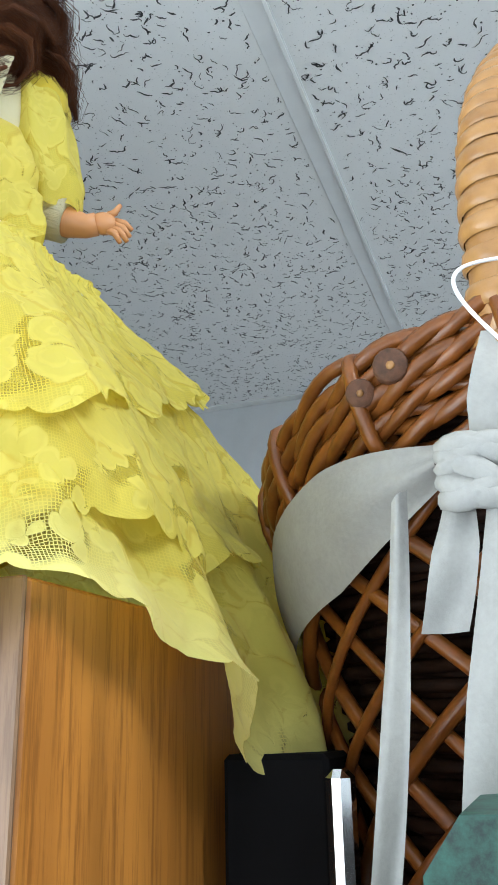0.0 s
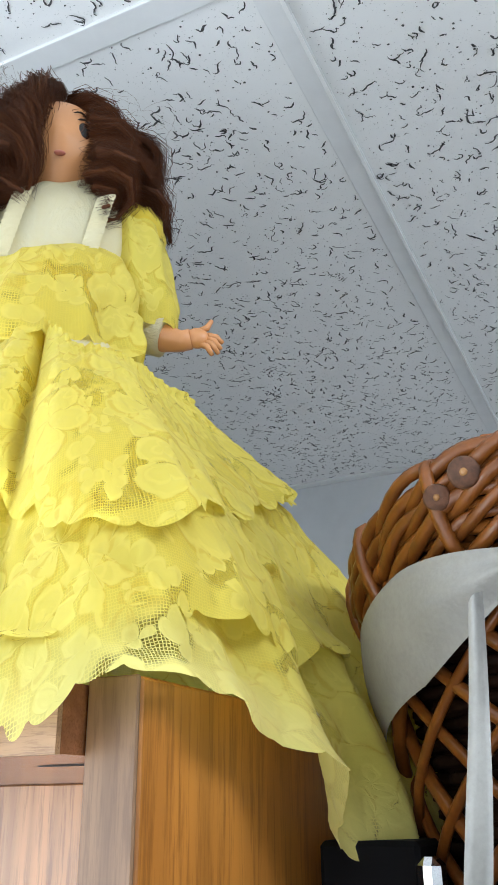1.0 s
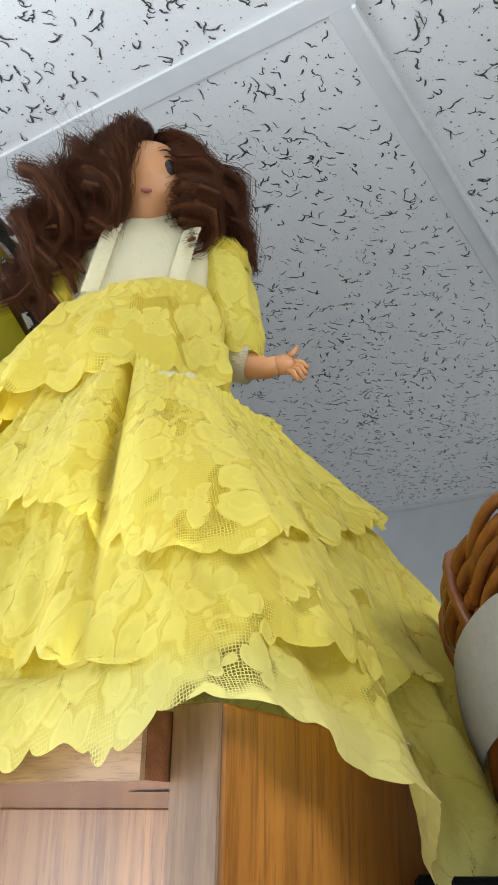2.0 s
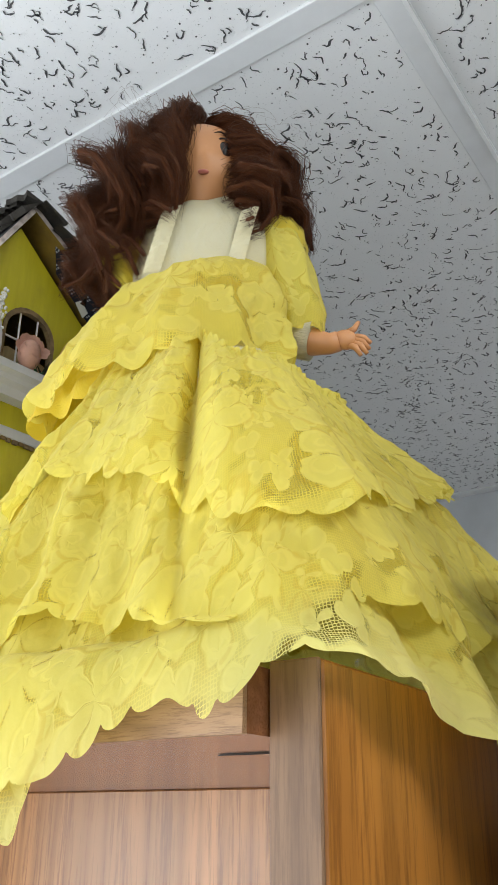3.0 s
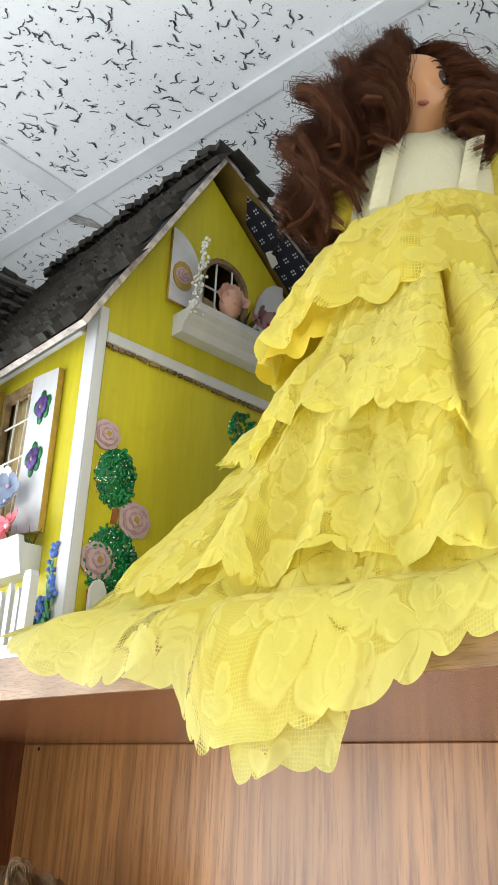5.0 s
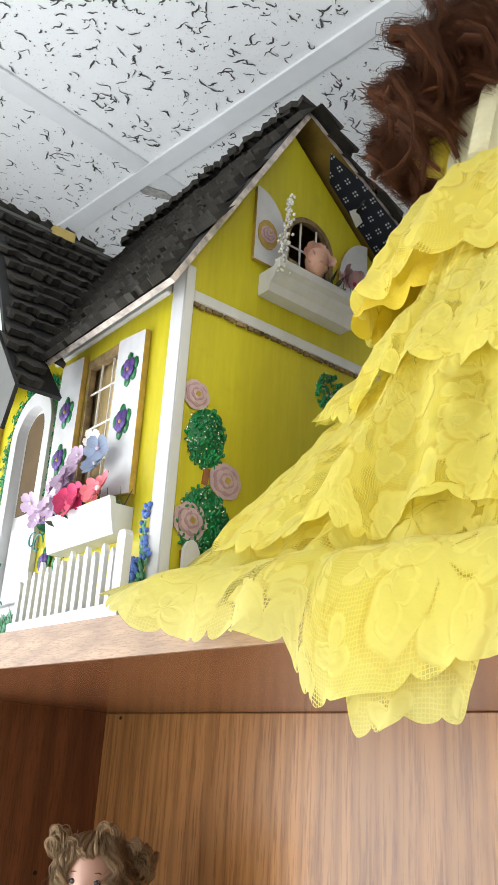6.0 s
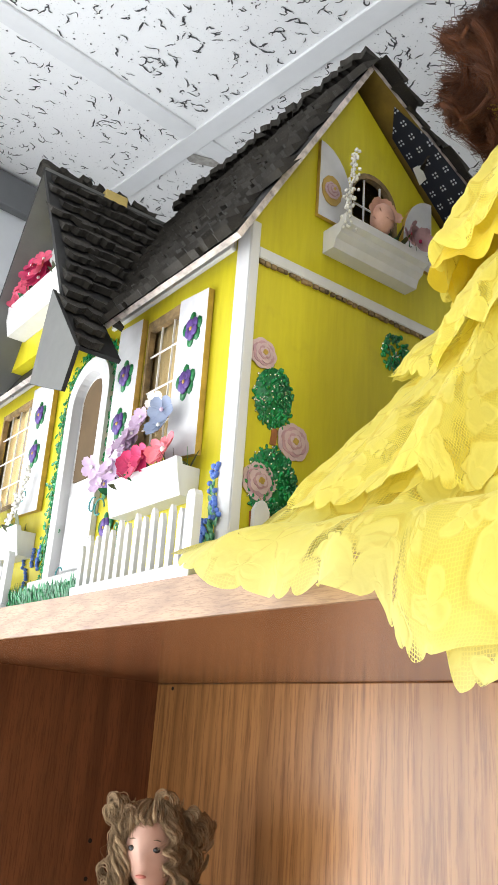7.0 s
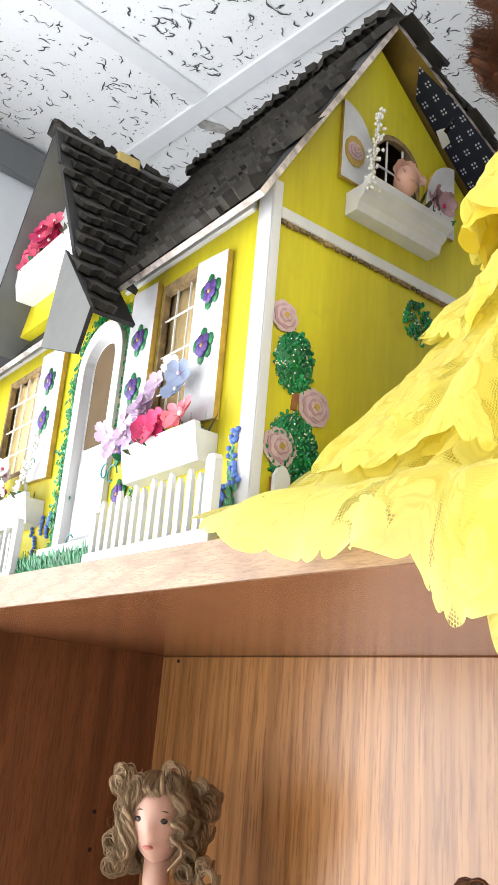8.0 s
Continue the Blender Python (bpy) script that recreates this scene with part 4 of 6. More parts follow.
for _ in range(240):
    x, h = rnd.uniform(-0.42, -0.24), rnd.uniform(0.008, 0.026)
    leaf(g, front(x, 0.004, 0.0010), Vector(front(rnd.uniform(-0.25, 0.25), 1, 0)), Vector(front(0, 0, 1)), h, 0.0010, 0)
    if rnd.random() < 0.12:
        for k in range(6):
            g.ball(front(x + rnd.gauss(0, 0.0012), 0.016 + h + k * 0.0026, 0.0016), 0.0016, 1, 6, 4)
part("painted_border", g, [GREEN, BLUE], house, "painted blue delphiniums and grass", True)
g = Geo()
for x, z0, z1 in ((-0.0135, 0.012, 0.064), (-0.0100, 0.006, 0.045)):
    for k in range(26):
        s = k / 25
        leaf(g, front(x + 0.0015 * math.sin(k), z0 + (z1 - z0) * s * 0.8, 0.0036 + 0.0003 * (k % 3)), Vector(front(rnd.uniform(-1, 1), 1, 0)), Vector(front(0, 0, 1)), 0.006, 0.0020, 0)
    for k in range(12):
        g.ball(front(x + rnd.gauss(0, 0.0020), z1 - 0.012 + rnd.uniform(0, 0.016), 0.0042), 0.0017, 1, 6, 4)
part("painted_delphinium", g, [GREEN, BLUE], house, "painted blue delphinium on the corner post", True)
g = Geo()
for k in range(22):
    leaf(g, front(-0.026 + rnd.gauss(0, 0.003), 0.008 + rnd.uniform(0, 0.016), 0.001), Vector(front(rnd.uniform(-1, 1), 1, 0)), Vector(front(0, 0, 1)), 0.007, 0.0018, 0)
    g.ball(front(-0.025 + rnd.gauss(0, 0.003), 0.024 + rnd.uniform(0, 0.014), 0.0018), 0.0018, 1, 6, 4)
g.prism([(-0.030, 0.004), (-0.021, 0.004), (-0.020, 0.016), (-0.031, 0.016)], 0.002, front, 2)
part("painted_pot", g, [GREEN, BLUE, CLAY], house, "painted pot of blue flowers", True)
g = Geo()
g.box((-0.300, -0.0158, 0.0002), (-0.120, -0.0005, 0.0155), 0.0006, 0)
for _ in range(800):
    x = rnd.uniform(-0.302, -0.118)
    leaf(g, (x, -0.0160 - rnd.uniform(0, 0.0008), rnd.uniform(0.0, 0.012)), (rnd.uniform(-0.4, 0.4), rnd.uniform(-0.3, 0.2), 1), (0.2, -1, 0.1), rnd.uniform(0.004, 0.009), 0.0009, rnd.randint(0, 1))
part("painted_lawn", g, [GREEN, GREEN2], house, "dark green painted lawn strip", True)

# ---- roofs with single shingles ----
roof = new("roof")
roof.parent = house


def slab(name, poly, thick, mats, parent, label="", edge=1):
    """A plate through the points of poly, thickened downwards along its normal."""
    p = [Vector(q) for q in poly]
    nrm = (p[1] - p[0]).cross(p[2] - p[0]).normalized()
    n = len(p)
    g = Geo()
    g.add(p + [q - nrm * thick for q in p], [tuple(range(n))], 0)
    g.f += [tuple(range(2 * n - 1, n - 1, -1))]
    g.m += [2 if len(mats) > 2 else 0]
    g.f += [(i, n + i, n + (i + 1) % n, (i + 1) % n) for i in range(n)]
    g.m += [edge] * n
    return part(name, g, mats, parent, label)


OH = 0.0155
slab("roof_board", [(-HW - 0.01, *FRONT_EAVE), (OH, *FRONT_EAVE), (OH, RIDGE_Y, RIDGE_Z), (-HW - 0.01, RIDGE_Y, RIDGE_Z)], 0.004, [BLACK, BARGE, LINER], roof, "front roof board with a chipped pale edge")
slab("roof_board", [(OH, RIDGE_Y + 0.0005, RIDGE_Z), (0.040, *BACK_EAVE), (-HW - 0.01, *BACK_EAVE), (-HW - 0.01, RIDGE_Y + 0.0005, RIDGE_Z)], 0.004, [BLACK, BARGE, LINER], roof, "rear roof board lined with brown card")
slab("roof_lining", [(0.0380, 0.200, 0.2820), (0.0255, 0.128, 0.3405), (0.0155, 0.104, 0.3600), (0.0006, 0.118, 0.3490), (0.0006, 0.200, 0.2820)], 0.0009, [NAVY, NAVY], roof, "navy printed cloth under the eave")
for k in range(9):
    g = Geo()
    y = 0.110 + 0.009 * k
    z = 0.355 - 0.817 * (y - 0.110) - 0.0016
    g.prism([(0.001 + rnd.uniform(0, 0.003), y), (0.006 + rnd.uniform(0, 0.006), y + 0.001), (0.004 + rnd.uniform(0, 0.006), y + 0.009), (0.001, y + 0.010)], 0.0008, lambda a, b, d, y=y, z=z: (a, b, z - 0.817 * (b - y) - d))
    if k == 3:
        part("torn_paper", g, PEEL, roof, "torn white paper")

shingle_meshes = []
for k in range(8):
    g = Geo()
    w, l = 0.012, 0.021
    xs = [-w + 2 * w * j / 6 for j in range(7)]
    low = [(x, -0.002 + rnd.uniform(-0.0030, 0.0024), 0.0) for x in xs]
    up = [(x, l, 0.0) for x in xs]
    th = rnd.uniform(0.0044, 0.0064)
    tops = [(x, y, th + rnd.uniform(-0.0004, 0.0004)) for x, y, _ in low]
    g.add(low + tops + [(x, y, 0.0006) for x, y, _ in up], [(j, j + 1, 8 + j, 7 + j) for j in range(6)] + [(7 + j, 8 + j, 15 + j, 14 + j) for j in range(6)] + [(0, 7, 14), (6, 20, 13)])
    shingle_meshes.append(g.mesh("shingle", [SHINGLE], False))


def shingles(parent, origin, along, up, rows, exposure, extent, step=0.0222, tilts=(-16, -8), wide=1.0):
    """Courses of shingles laid up a slope; extent(v) gives the span along the course."""
    a, u = Vector(along).normalized(), Vector(up).normalized()
    nrm = a.cross(u).normalized()
    for r in range(rows):
        v = r * exposure
        lo, hi = extent(v)
        x = lo + rnd.uniform(0, step * wide) * 0.5
        while x < hi:
            p = Vector(origin) + a * (x + rnd.uniform(-0.001, 0.001)) + u * (v + rnd.uniform(-0.0016, 0.0016)) + nrm * 0.0012
            m = Matrix((a, u, nrm)).transposed().to_4x4()
            m.translation = p
            ob = part("shingle", rnd.choice(shingle_meshes), None, parent)
            tilt = Matrix.Rotation(radians(rnd.uniform(*tilts)), 4, "X") @ Matrix.Rotation(radians(rnd.uniform(-3, 3) / wide), 4, "Z")
            ob.matrix_local = m @ tilt @ Matrix.Diagonal((wide * rnd.uniform(0.85, 1.12), 1, rnd.uniform(0.9, 1.2), 1))
            x += step * wide * rnd.uniform(0.9, 1.05)


slope = Vector((0, RIDGE_Y - FRONT_EAVE[0], RIDGE_Z - FRONT_EAVE[1]))
L = slope.length
shingles(roof, (0, *FRONT_EAVE), (1, 0, 0), slope, 15, L / 15.2, lambda v: (-0.170 - 0.055 * v / L, OH - 0.010), tilts=(-11, -6), wide=1.4)
back_slope = Vector((0, RIDGE_Y - BACK_EAVE[0], RIDGE_Z - BACK_EAVE[1]))
LB = back_slope.length
shingles(roof, (0, *BACK_EAVE), (-1, 0, 0), back_slope, 9, LB / 9.2, lambda v: (-0.030 + 0.014 * v / LB, 0.038))
for k in range(16):
    ob = part("ridge_shingle", shingle_meshes[k % 8], None, roof)
    ob.matrix_local = pose(OH - 0.008 - 0.0155 * k, RIDGE_Y - 0.008, RIDGE_Z + 0.0015, rnd.uniform(2, 20), rnd.uniform(-5, 5), rnd.uniform(-12, 12))
for x, y, z, r in ((0.024, 0.150, 0.337, 20),):
    ob = part("loose_shingle", shingle_meshes[2], None, roof)
    ob.matrix_local = pose(x, y, z + 0.004, -38 + rnd.uniform(-8, 8), rnd.uniform(-15, 15), 90 + r)

# cross gable over the door
DX, DZ, DF, DS = -0.240, 0.372, -0.052, 1.86
cross = new("cross_gable")
cross.parent = house


def cross_y(z):
    """Where the main slope stands at that height."""
    return FRONT_EAVE[0] + (z - FRONT_EAVE[1]) / (RIDGE_Z - FRONT_EAVE[1]) * (RIDGE_Y - FRONT_EAVE[0])


lowz = 0.168
for sgn, low in ((1, lowz), (-1, 0.20)):
    xl = DX + sgn * (DZ - low) / DS
    poly = [(DX, DF, DZ), (DX, cross_y(DZ), DZ), (DX + sgn * (DZ - 0.20) / DS, cross_y(0.20), 0.20), (xl, -0.012, low), (xl, DF, low)]
    slab("roof_board", poly if sgn < 0 else poly[::-1], 0.0035, [BLACK, BLACK, GREY], cross, "steep cross gable roof board with a grey underside")
up = Vector((-(DZ - lowz) / DS, 0, DZ - lowz))
LD = up.length
shingles(cross, (DX + (DZ - lowz) / DS, DF, lowz), (0, 1, 0), up, 13, LD / 13.1, lambda v: (0.010, max(0.028, cross_y(lowz + v / LD * (DZ - lowz)) - DF + 0.006)), 0.0225)
for k in range(6):
    ob = part("ridge_shingle", shingle_meshes[(k + 3) % 8], None, cross)
    ob.matrix_local = pose(DX - 0.004, DF + 0.008 + 0.018 * k, DZ + 0.002, rnd.uniform(-8, 8), rnd.uniform(8, 30), 90 + rnd.uniform(-14, 14))
g = Geo()
g.prism([(DX - 0.080, 0.216), (DX + 0.080, 0.216), (DX, DZ - 0.014)], 0.0215, lambda a, b, d: front(a, b, 0.022 - d))
part("gable_face", g, YELLOW, cross, "yellow triangular gable face")
slab("grey_flap", [(-0.1656, -0.0530, 0.222), (-0.1090, -0.0530, 0.157), (-0.1220, -0.0530, 0.129), (-0.1790, -0.0535, 0.151)], 0.003, [GREY, BLACK], cross, "grey card flap with black edges")
for x0, z0, w, h in ((-0.262, 0.268, 0.017, 0.055), (-0.286, 0.262, 0.014, 0.030), (-0.272, 0.296, 0.010, 0.030)):
    pts = [(x0 + w * (0.5 + (0.5 + 0.25 * math.sin(5 * t)) * math.cos(t)), z0 + h * (0.5 + 0.5 * math.sin(t) * (1 + 0.12 * math.cos(7 * t)))) for t in [k * 0.349 for k in range(18)]]
    g = Geo()
    g.prism(pts, 0.0008, lambda a, b, d: front(a, b, 0.0224 + d))
    part("peeled_paint", g, PEEL, cross, "peeling white patch")
block("yellow_packing", (DX - 0.004, 0.004, DZ - 0.008), (DX + 0.006, 0.026, DZ + 0.0035), paint("yellowed_foam", (0.62, 0.46, 0.15), 0.9, 0.2, 60, 0.5), cross, "yellowed strip along the ridge")

# ---- picket fences ----
def fence(x0, x1, n, label):
    f = empty("picket_fence", HM @ Matrix.Translation((0, -0.0200, 0)), label, "fence", "picket fences before the doll's house")
    block("rail", (x0, -0.0034, -0.0002), (x1, 0.0034, 0.0078), WHITE, f, "", 0.0006)
    for k in range(n):
        x = x0 + 0.006 + (x1 - x0 - 0.022) * k / (n - 1)
        h = 0.0345 + 0.0042 * (k % 2) + 0.004 * k / (n - 1) + 0.004 * math.sin(math.pi * k / (n - 1)) + rnd.uniform(-0.001, 0.001)
        w = 0.0022
        g = Geo()
        sl = rnd.uniform(-0.0006, 0.0006)
        g.prism([(x - w, 0.0079), (x + w, 0.0079), (x + w + sl, h - 0.004), (x + sl + 0.0006, h), (x + sl - 0.0006, h), (x - w + sl, h - 0.004)], 0.0026, lambda a, b, d: (a, 0.0012 - d, b))
        part("picket", g, WHITE, f)
    g = Geo()
    x = x1 - 0.0052
    g.prism([(x - 0.0042, 0.0079), (x + 0.0042, 0.0079), (x + 0.0042, 0.0445), (x + 0.0026, 0.0475), (x - 0.0026, 0.0475), (x - 0.0042, 0.0445)], 0.0050, lambda a, b, d: (a, 0.0026 - d, b))
    part("end_post", g, WHITE, f)


fence(-0.138, -0.001, 13, "white picket fence on the cabinet top before the house")
fence(-0.420, -0.252, 15, "white picket fence beside the painted lawn")

# ---- the doll in the yellow lace gown: one mesh ----
DM = Matrix.Translation((0.545, -0.08, TOP)) @ Matrix.Rotation(radians(35.3), 4, "Z")
INV = DM.inverted()
# the gown's hem as it lies over the cabinet's front edge and side, going round
HEM = [(0.350, -0.222, 1.799), (0.386, -0.225, 1.787), (0.418, -0.229, 1.777), (0.448, -0.228, 1.780), (0.472, -0.231, 1.774), (0.492, -0.234, 1.748), (0.522, -0.233, 1.747),
       (0.550, -0.232, 1.750), (0.578, -0.231, 1.757), (0.606, -0.230, 1.771), (0.634, -0.228, 1.789), (0.662, -0.208, 1.810), (0.674, -0.140, 1.794), (0.686, -0.085, 1.756),
       (0.702, -0.030, 1.755), (0.708, 0.026, 1.766), (0.668, 0.074, 1.812), (0.580, 0.078, 1.811), (0.470, 0.060, 1.811), (0.392, -0.010, 1.811), (0.352, -0.100, 1.811), (0.340, -0.180, 1.811)]
HEML = [INV @ Vector(p) for p in HEM]
AX = Vector((-0.033, -0.004, 0))
WAIST_Z = 0.196


def hem_at(t):
    """Closed smooth curve through the hem."""
    n = len(HEML)
    k = (t % 1.0) * n
    i = int(k)
    f = k - i
    p0, p1, p2, p3 = (HEML[(i + d) % n] for d in (-1, 0, 1, 2))
    return 0.5 * ((2 * p1) + (p2 - p0) * f + (2 * p0 - 5 * p1 + 4 * p2 - p3) * f * f + (3 * p1 - p0 - 3 * p2 + p3) * f ** 3)


NT = 760
HEMP = [hem_at(j / NT) for j in range(NT)]
arc = [0.0]
for j in range(NT):
    arc.append(arc[-1] + (HEMP[(j + 1) % NT] - HEMP[j]).length)
PER = arc[-1]


def side_of(j):
    """1 on the side that trails over the front edge towards the house, 0 on the other side."""
    k = j % NT / NT * len(HEML)
    return max(0.0, 1 - k / 6.0) if k < 6 else max(0.0, min(1.0, (k - 16.5) / 3.0))


def skirt(s, j, out=0.0):
    """Point on the bell of the skirt: s from waist (0) to hem (1) at column j, pushed outwards by out."""
    h = HEMP[j % NT]
    d = Vector((h.x - AX.x, h.y - AX.y, 0))
    r1 = d.length
    d.normalize()
    q = side_of(j)
    r = 0.047 + (r1 - 0.047) * ((0.20 - 0.20 * q) * s ** 0.5 + (0.80 + 0.20 * q) * s ** (1.05 + 0.38 * q))
    z = WAIST_Z + (h.z - WAIST_Z) * s + (0.020 - 0.016 * q) * math.sin(math.pi * min(1, s * 1.02))
    return Vector((AX.x + d.x * (r + out), AX.y + d.y * (r + out), z))


def rest(p, over, base):
    """Keeps the cloth on or before the cabinet's top board and side panel."""
    w = DM @ p
    mid = Vector((0.50, -0.10, TOP - 0.13))
    d = w - mid
    lift = base + 0.25 * max(0.0, over)
    load = sum((max(e, 0.0) / (1.065 * (f + lift))) ** 10 for f, e in ((0.1335, d.z), (0.1235, -d.y), (0.1595, d.x)))
    k = load ** -0.1 if load > 1e-9 else 1.0
    if k > 1.0:
        return INV @ (mid + d * k)
    return p


def along_hem(knots):
    """A function of the column: values given at places round the hem, smoothly joined."""
    n = len(HEML)

    def value(j):
        k = (j % NT) / NT * n
        for (a, va), (b, vb) in zip(knots, knots[1:]):
            if a <= k <= b:
                f = (k - a) / (b - a)
                return va + (vb - va) * f * f * (3 - 2 * f)
        return knots[-1][1]

    return value


def ruffle(geo, start, end, lift0, lift1, amp, folds, lobe, depth, seed, slot, rows=30, soft=1.0, pleat=0.0, flare=0.0, span=None, seam=0.0, base_lift=0.0):
    """A gathered flounce between two lines round the skirt, with soft folds that widen towards a scalloped, uneven hem."""
    pts, uvs = [], []
    ph = [random.Random(seed + k).uniform(0, 6.28) for k in range(8)]
    cols = range(NT) if span is None else range(int(span[0] / len(HEML) * NT), int(span[1] / len(HEML) * NT) + 1)
    edge = {}
    for j in cols:
        a = arc[j] / PER * 6.28318
        ring = Vector((math.cos(a), math.sin(a), 0))
        u = arc[j] / lobe + 1.1 * noise.noise(ring * 6 + Vector((0, 0, seed)))
        size = 0.75 + 0.9 * abs(noise.noise(Vector((math.floor(u) * 1.37, seed, 0.5))))
        edge[j] = end(j) + depth * (size * abs(math.sin(math.pi * u)) ** 0.55 - 0.7) + 0.010 * noise.noise(ring * 4.5 + Vector((seed, 0, 0)))
    for i in range(rows + 1):
        q = i / rows
        row = []
        for j in cols:
            a = arc[j] / PER * 6.28318
            k = j / NT * len(HEML)
            ring = Vector((math.cos(a), math.sin(a), 0))
            s0 = start(j)
            s = s0 + (edge[j] - s0) * q
            fold = math.sin(folds * a + ph[1] + 2.2 * math.sin(3 * a + ph[2])) * 0.6 + math.sin(folds * 1.7 * a + ph[3] + 2.5 * math.sin(5 * a + ph[4]) + 1.6 * q) * 0.4
            base = skirt(s, j)
            long = Vector((base.x, base.y, base.z * 0.45))
            big = noise.noise(long * 22 + Vector((seed, 0, 0))) * soft
            cr = noise.noise(long * 58 + Vector((0, 0, seed))) * soft
            ridge = (0.3 - abs(noise.noise(base * 64 + Vector((seed, 2.2, 3.7))))) * soft
            fine = (0.3 - abs(noise.noise(base * 150 + Vector((0, seed, 0))))) * soft
            out = lift0 + (lift1 - lift0) * q ** 0.8 + amp * fold * (0.3 + 0.7 * q) + 0.0085 * big * (0.3 + 0.7 * q) + 0.0048 * cr * (0.5 + 0.5 * q) + 0.0034 * ridge + 0.0010 * fine
            gather = (0.5 + noise.noise(ring * 9 + Vector((0, seed, 0)))) * math.sin(104 * a + ph[5] + 3 * math.sin(7 * a + ph[6])) * math.exp(-3.2 * q)
            out += 0.0016 * gather + seam * math.exp(-((q - 0.02) / 0.035) ** 2) * (0.7 + 0.3 * math.sin(150 * a))
            out += pleat * (0.5 * math.exp(-((k - 8.2) / 0.45) ** 2) + 0.6 * math.exp(-((k - 9.9) / 0.5) ** 2) - 1.5 * math.exp(-((k - 9.05) / 0.20) ** 2)) * math.sin(math.pi * min(1, 0.15 + 0.8 * q))
            out += flare * max(0.0, q - 0.55) ** 2 * (0.6 + 0.8 * fold)
            p = skirt(s, j, out)
            p.z += 0.003 * fold * q * q + 0.004 * big * q
            row.append(rest(p, out - lift0, base_lift))
            uvs.append((arc[j], s * 0.30))
        pts.append(row)
    geo.grid(pts, slot, span is None, uvs)


doll = Geo()
S_LACE, S_SATIN, S_IVORY, S_SKIN, S_EYE, S_LIP, S_HAIR, S_CORE = range(8)


def flat(v):
    return lambda j: v


WAIST = along_hem([(0, 0.0), (9.0, 0.0), (9.7, 0.12), (10.6, 0.26), (11.5, 0.24), (12.5, 0.17), (14.0, 0.13), (16.0, 0.10), (18.0, 0.0), (22, 0.0)])
UPPER = along_hem([(0, 0.49), (3.6, 0.49), (5.1, 0.44), (6.5, 0.47), (7.9, 0.54), (8.7, 0.58), (9.4, 0.66), (10.2, 0.76), (11.1, 0.80), (11.8, 0.68), (12.3, 0.59), (13.3, 0.47), (14.6, 0.41), (16.0, 0.43), (18.0, 0.48), (22, 0.49)])
MIDDLE = along_hem([(0, 0.80), (3.6, 0.79), (5.3, 0.73), (6.5, 0.71), (7.3, 0.74), (8.1, 0.77), (9.0, 0.84), (10.0, 0.89), (11.1, 0.91), (12.2, 0.85), (13.3, 0.73), (14.7, 0.73), (16.0, 0.75), (22, 0.80)])
LOWER = along_hem([(0, 0.985), (3.0, 0.985), (4.6, 0.975), (5.6, 0.965), (6.6, 0.945), (7.4, 0.935), (8.2, 0.925), (9.0, 0.935), (9.7, 0.98), (10.4, 0.985), (11.0, 1.01), (11.6, 1.025), (12.5, 1.02), (13.0, 1.01), (14.0, 1.02), (16.0, 1.02), (22, 0.985)])
LINING = along_hem([(0, 0.84), (9.0, 0.86), (11.2, 0.90), (12.4, 0.86), (13.2, 0.62), (17.0, 0.62), (18.5, 0.86), (22, 0.84)])
ruffle(doll, flat(0.0), LINING, -0.013, -0.014, 0.002, 17, 0.1, 0.0, 11, S_SATIN, 24, 0.35)
ruffle(doll, flat(0.0), flat(0.40), -0.006, -0.006, 0.001, 17, 0.1, 0.0, 13, S_IVORY, 12, 0.3, span=(9.2, 17.5))
# a doubled flap of the hem that hangs lowest over the front edge
ruffle(doll, flat(0.80), along_hem([(0, 0.9), (5.0, 0.90), (5.5, 1.0), (6.8, 0.99), (7.2, 0.92), (22, 0.9)]), -0.010, -0.002, 0.004, 19, 0.013, 0.012, 37, S_LACE, 24, 0.9, span=(5.0, 7.2))
ruffle(doll, flat(0.45), LOWER, -0.009, 0.001, 0.0060, 15, 0.0180, 0.014, 31, S_LACE, 60, flare=0.030, base_lift=0.003)
ruffle(doll, flat(0.33), MIDDLE, -0.004, 0.0060, 0.0055, 13, 0.023, 0.020, 51, S_LACE, 50, pleat=0.006, flare=0.006, base_lift=0.006)
ruffle(doll, WAIST, UPPER, 0.002, 0.0085, 0.0050, 12, 0.027, 0.022, 71, S_LACE, 50, pleat=0.012, flare=0.006, seam=0.004, base_lift=0.009)


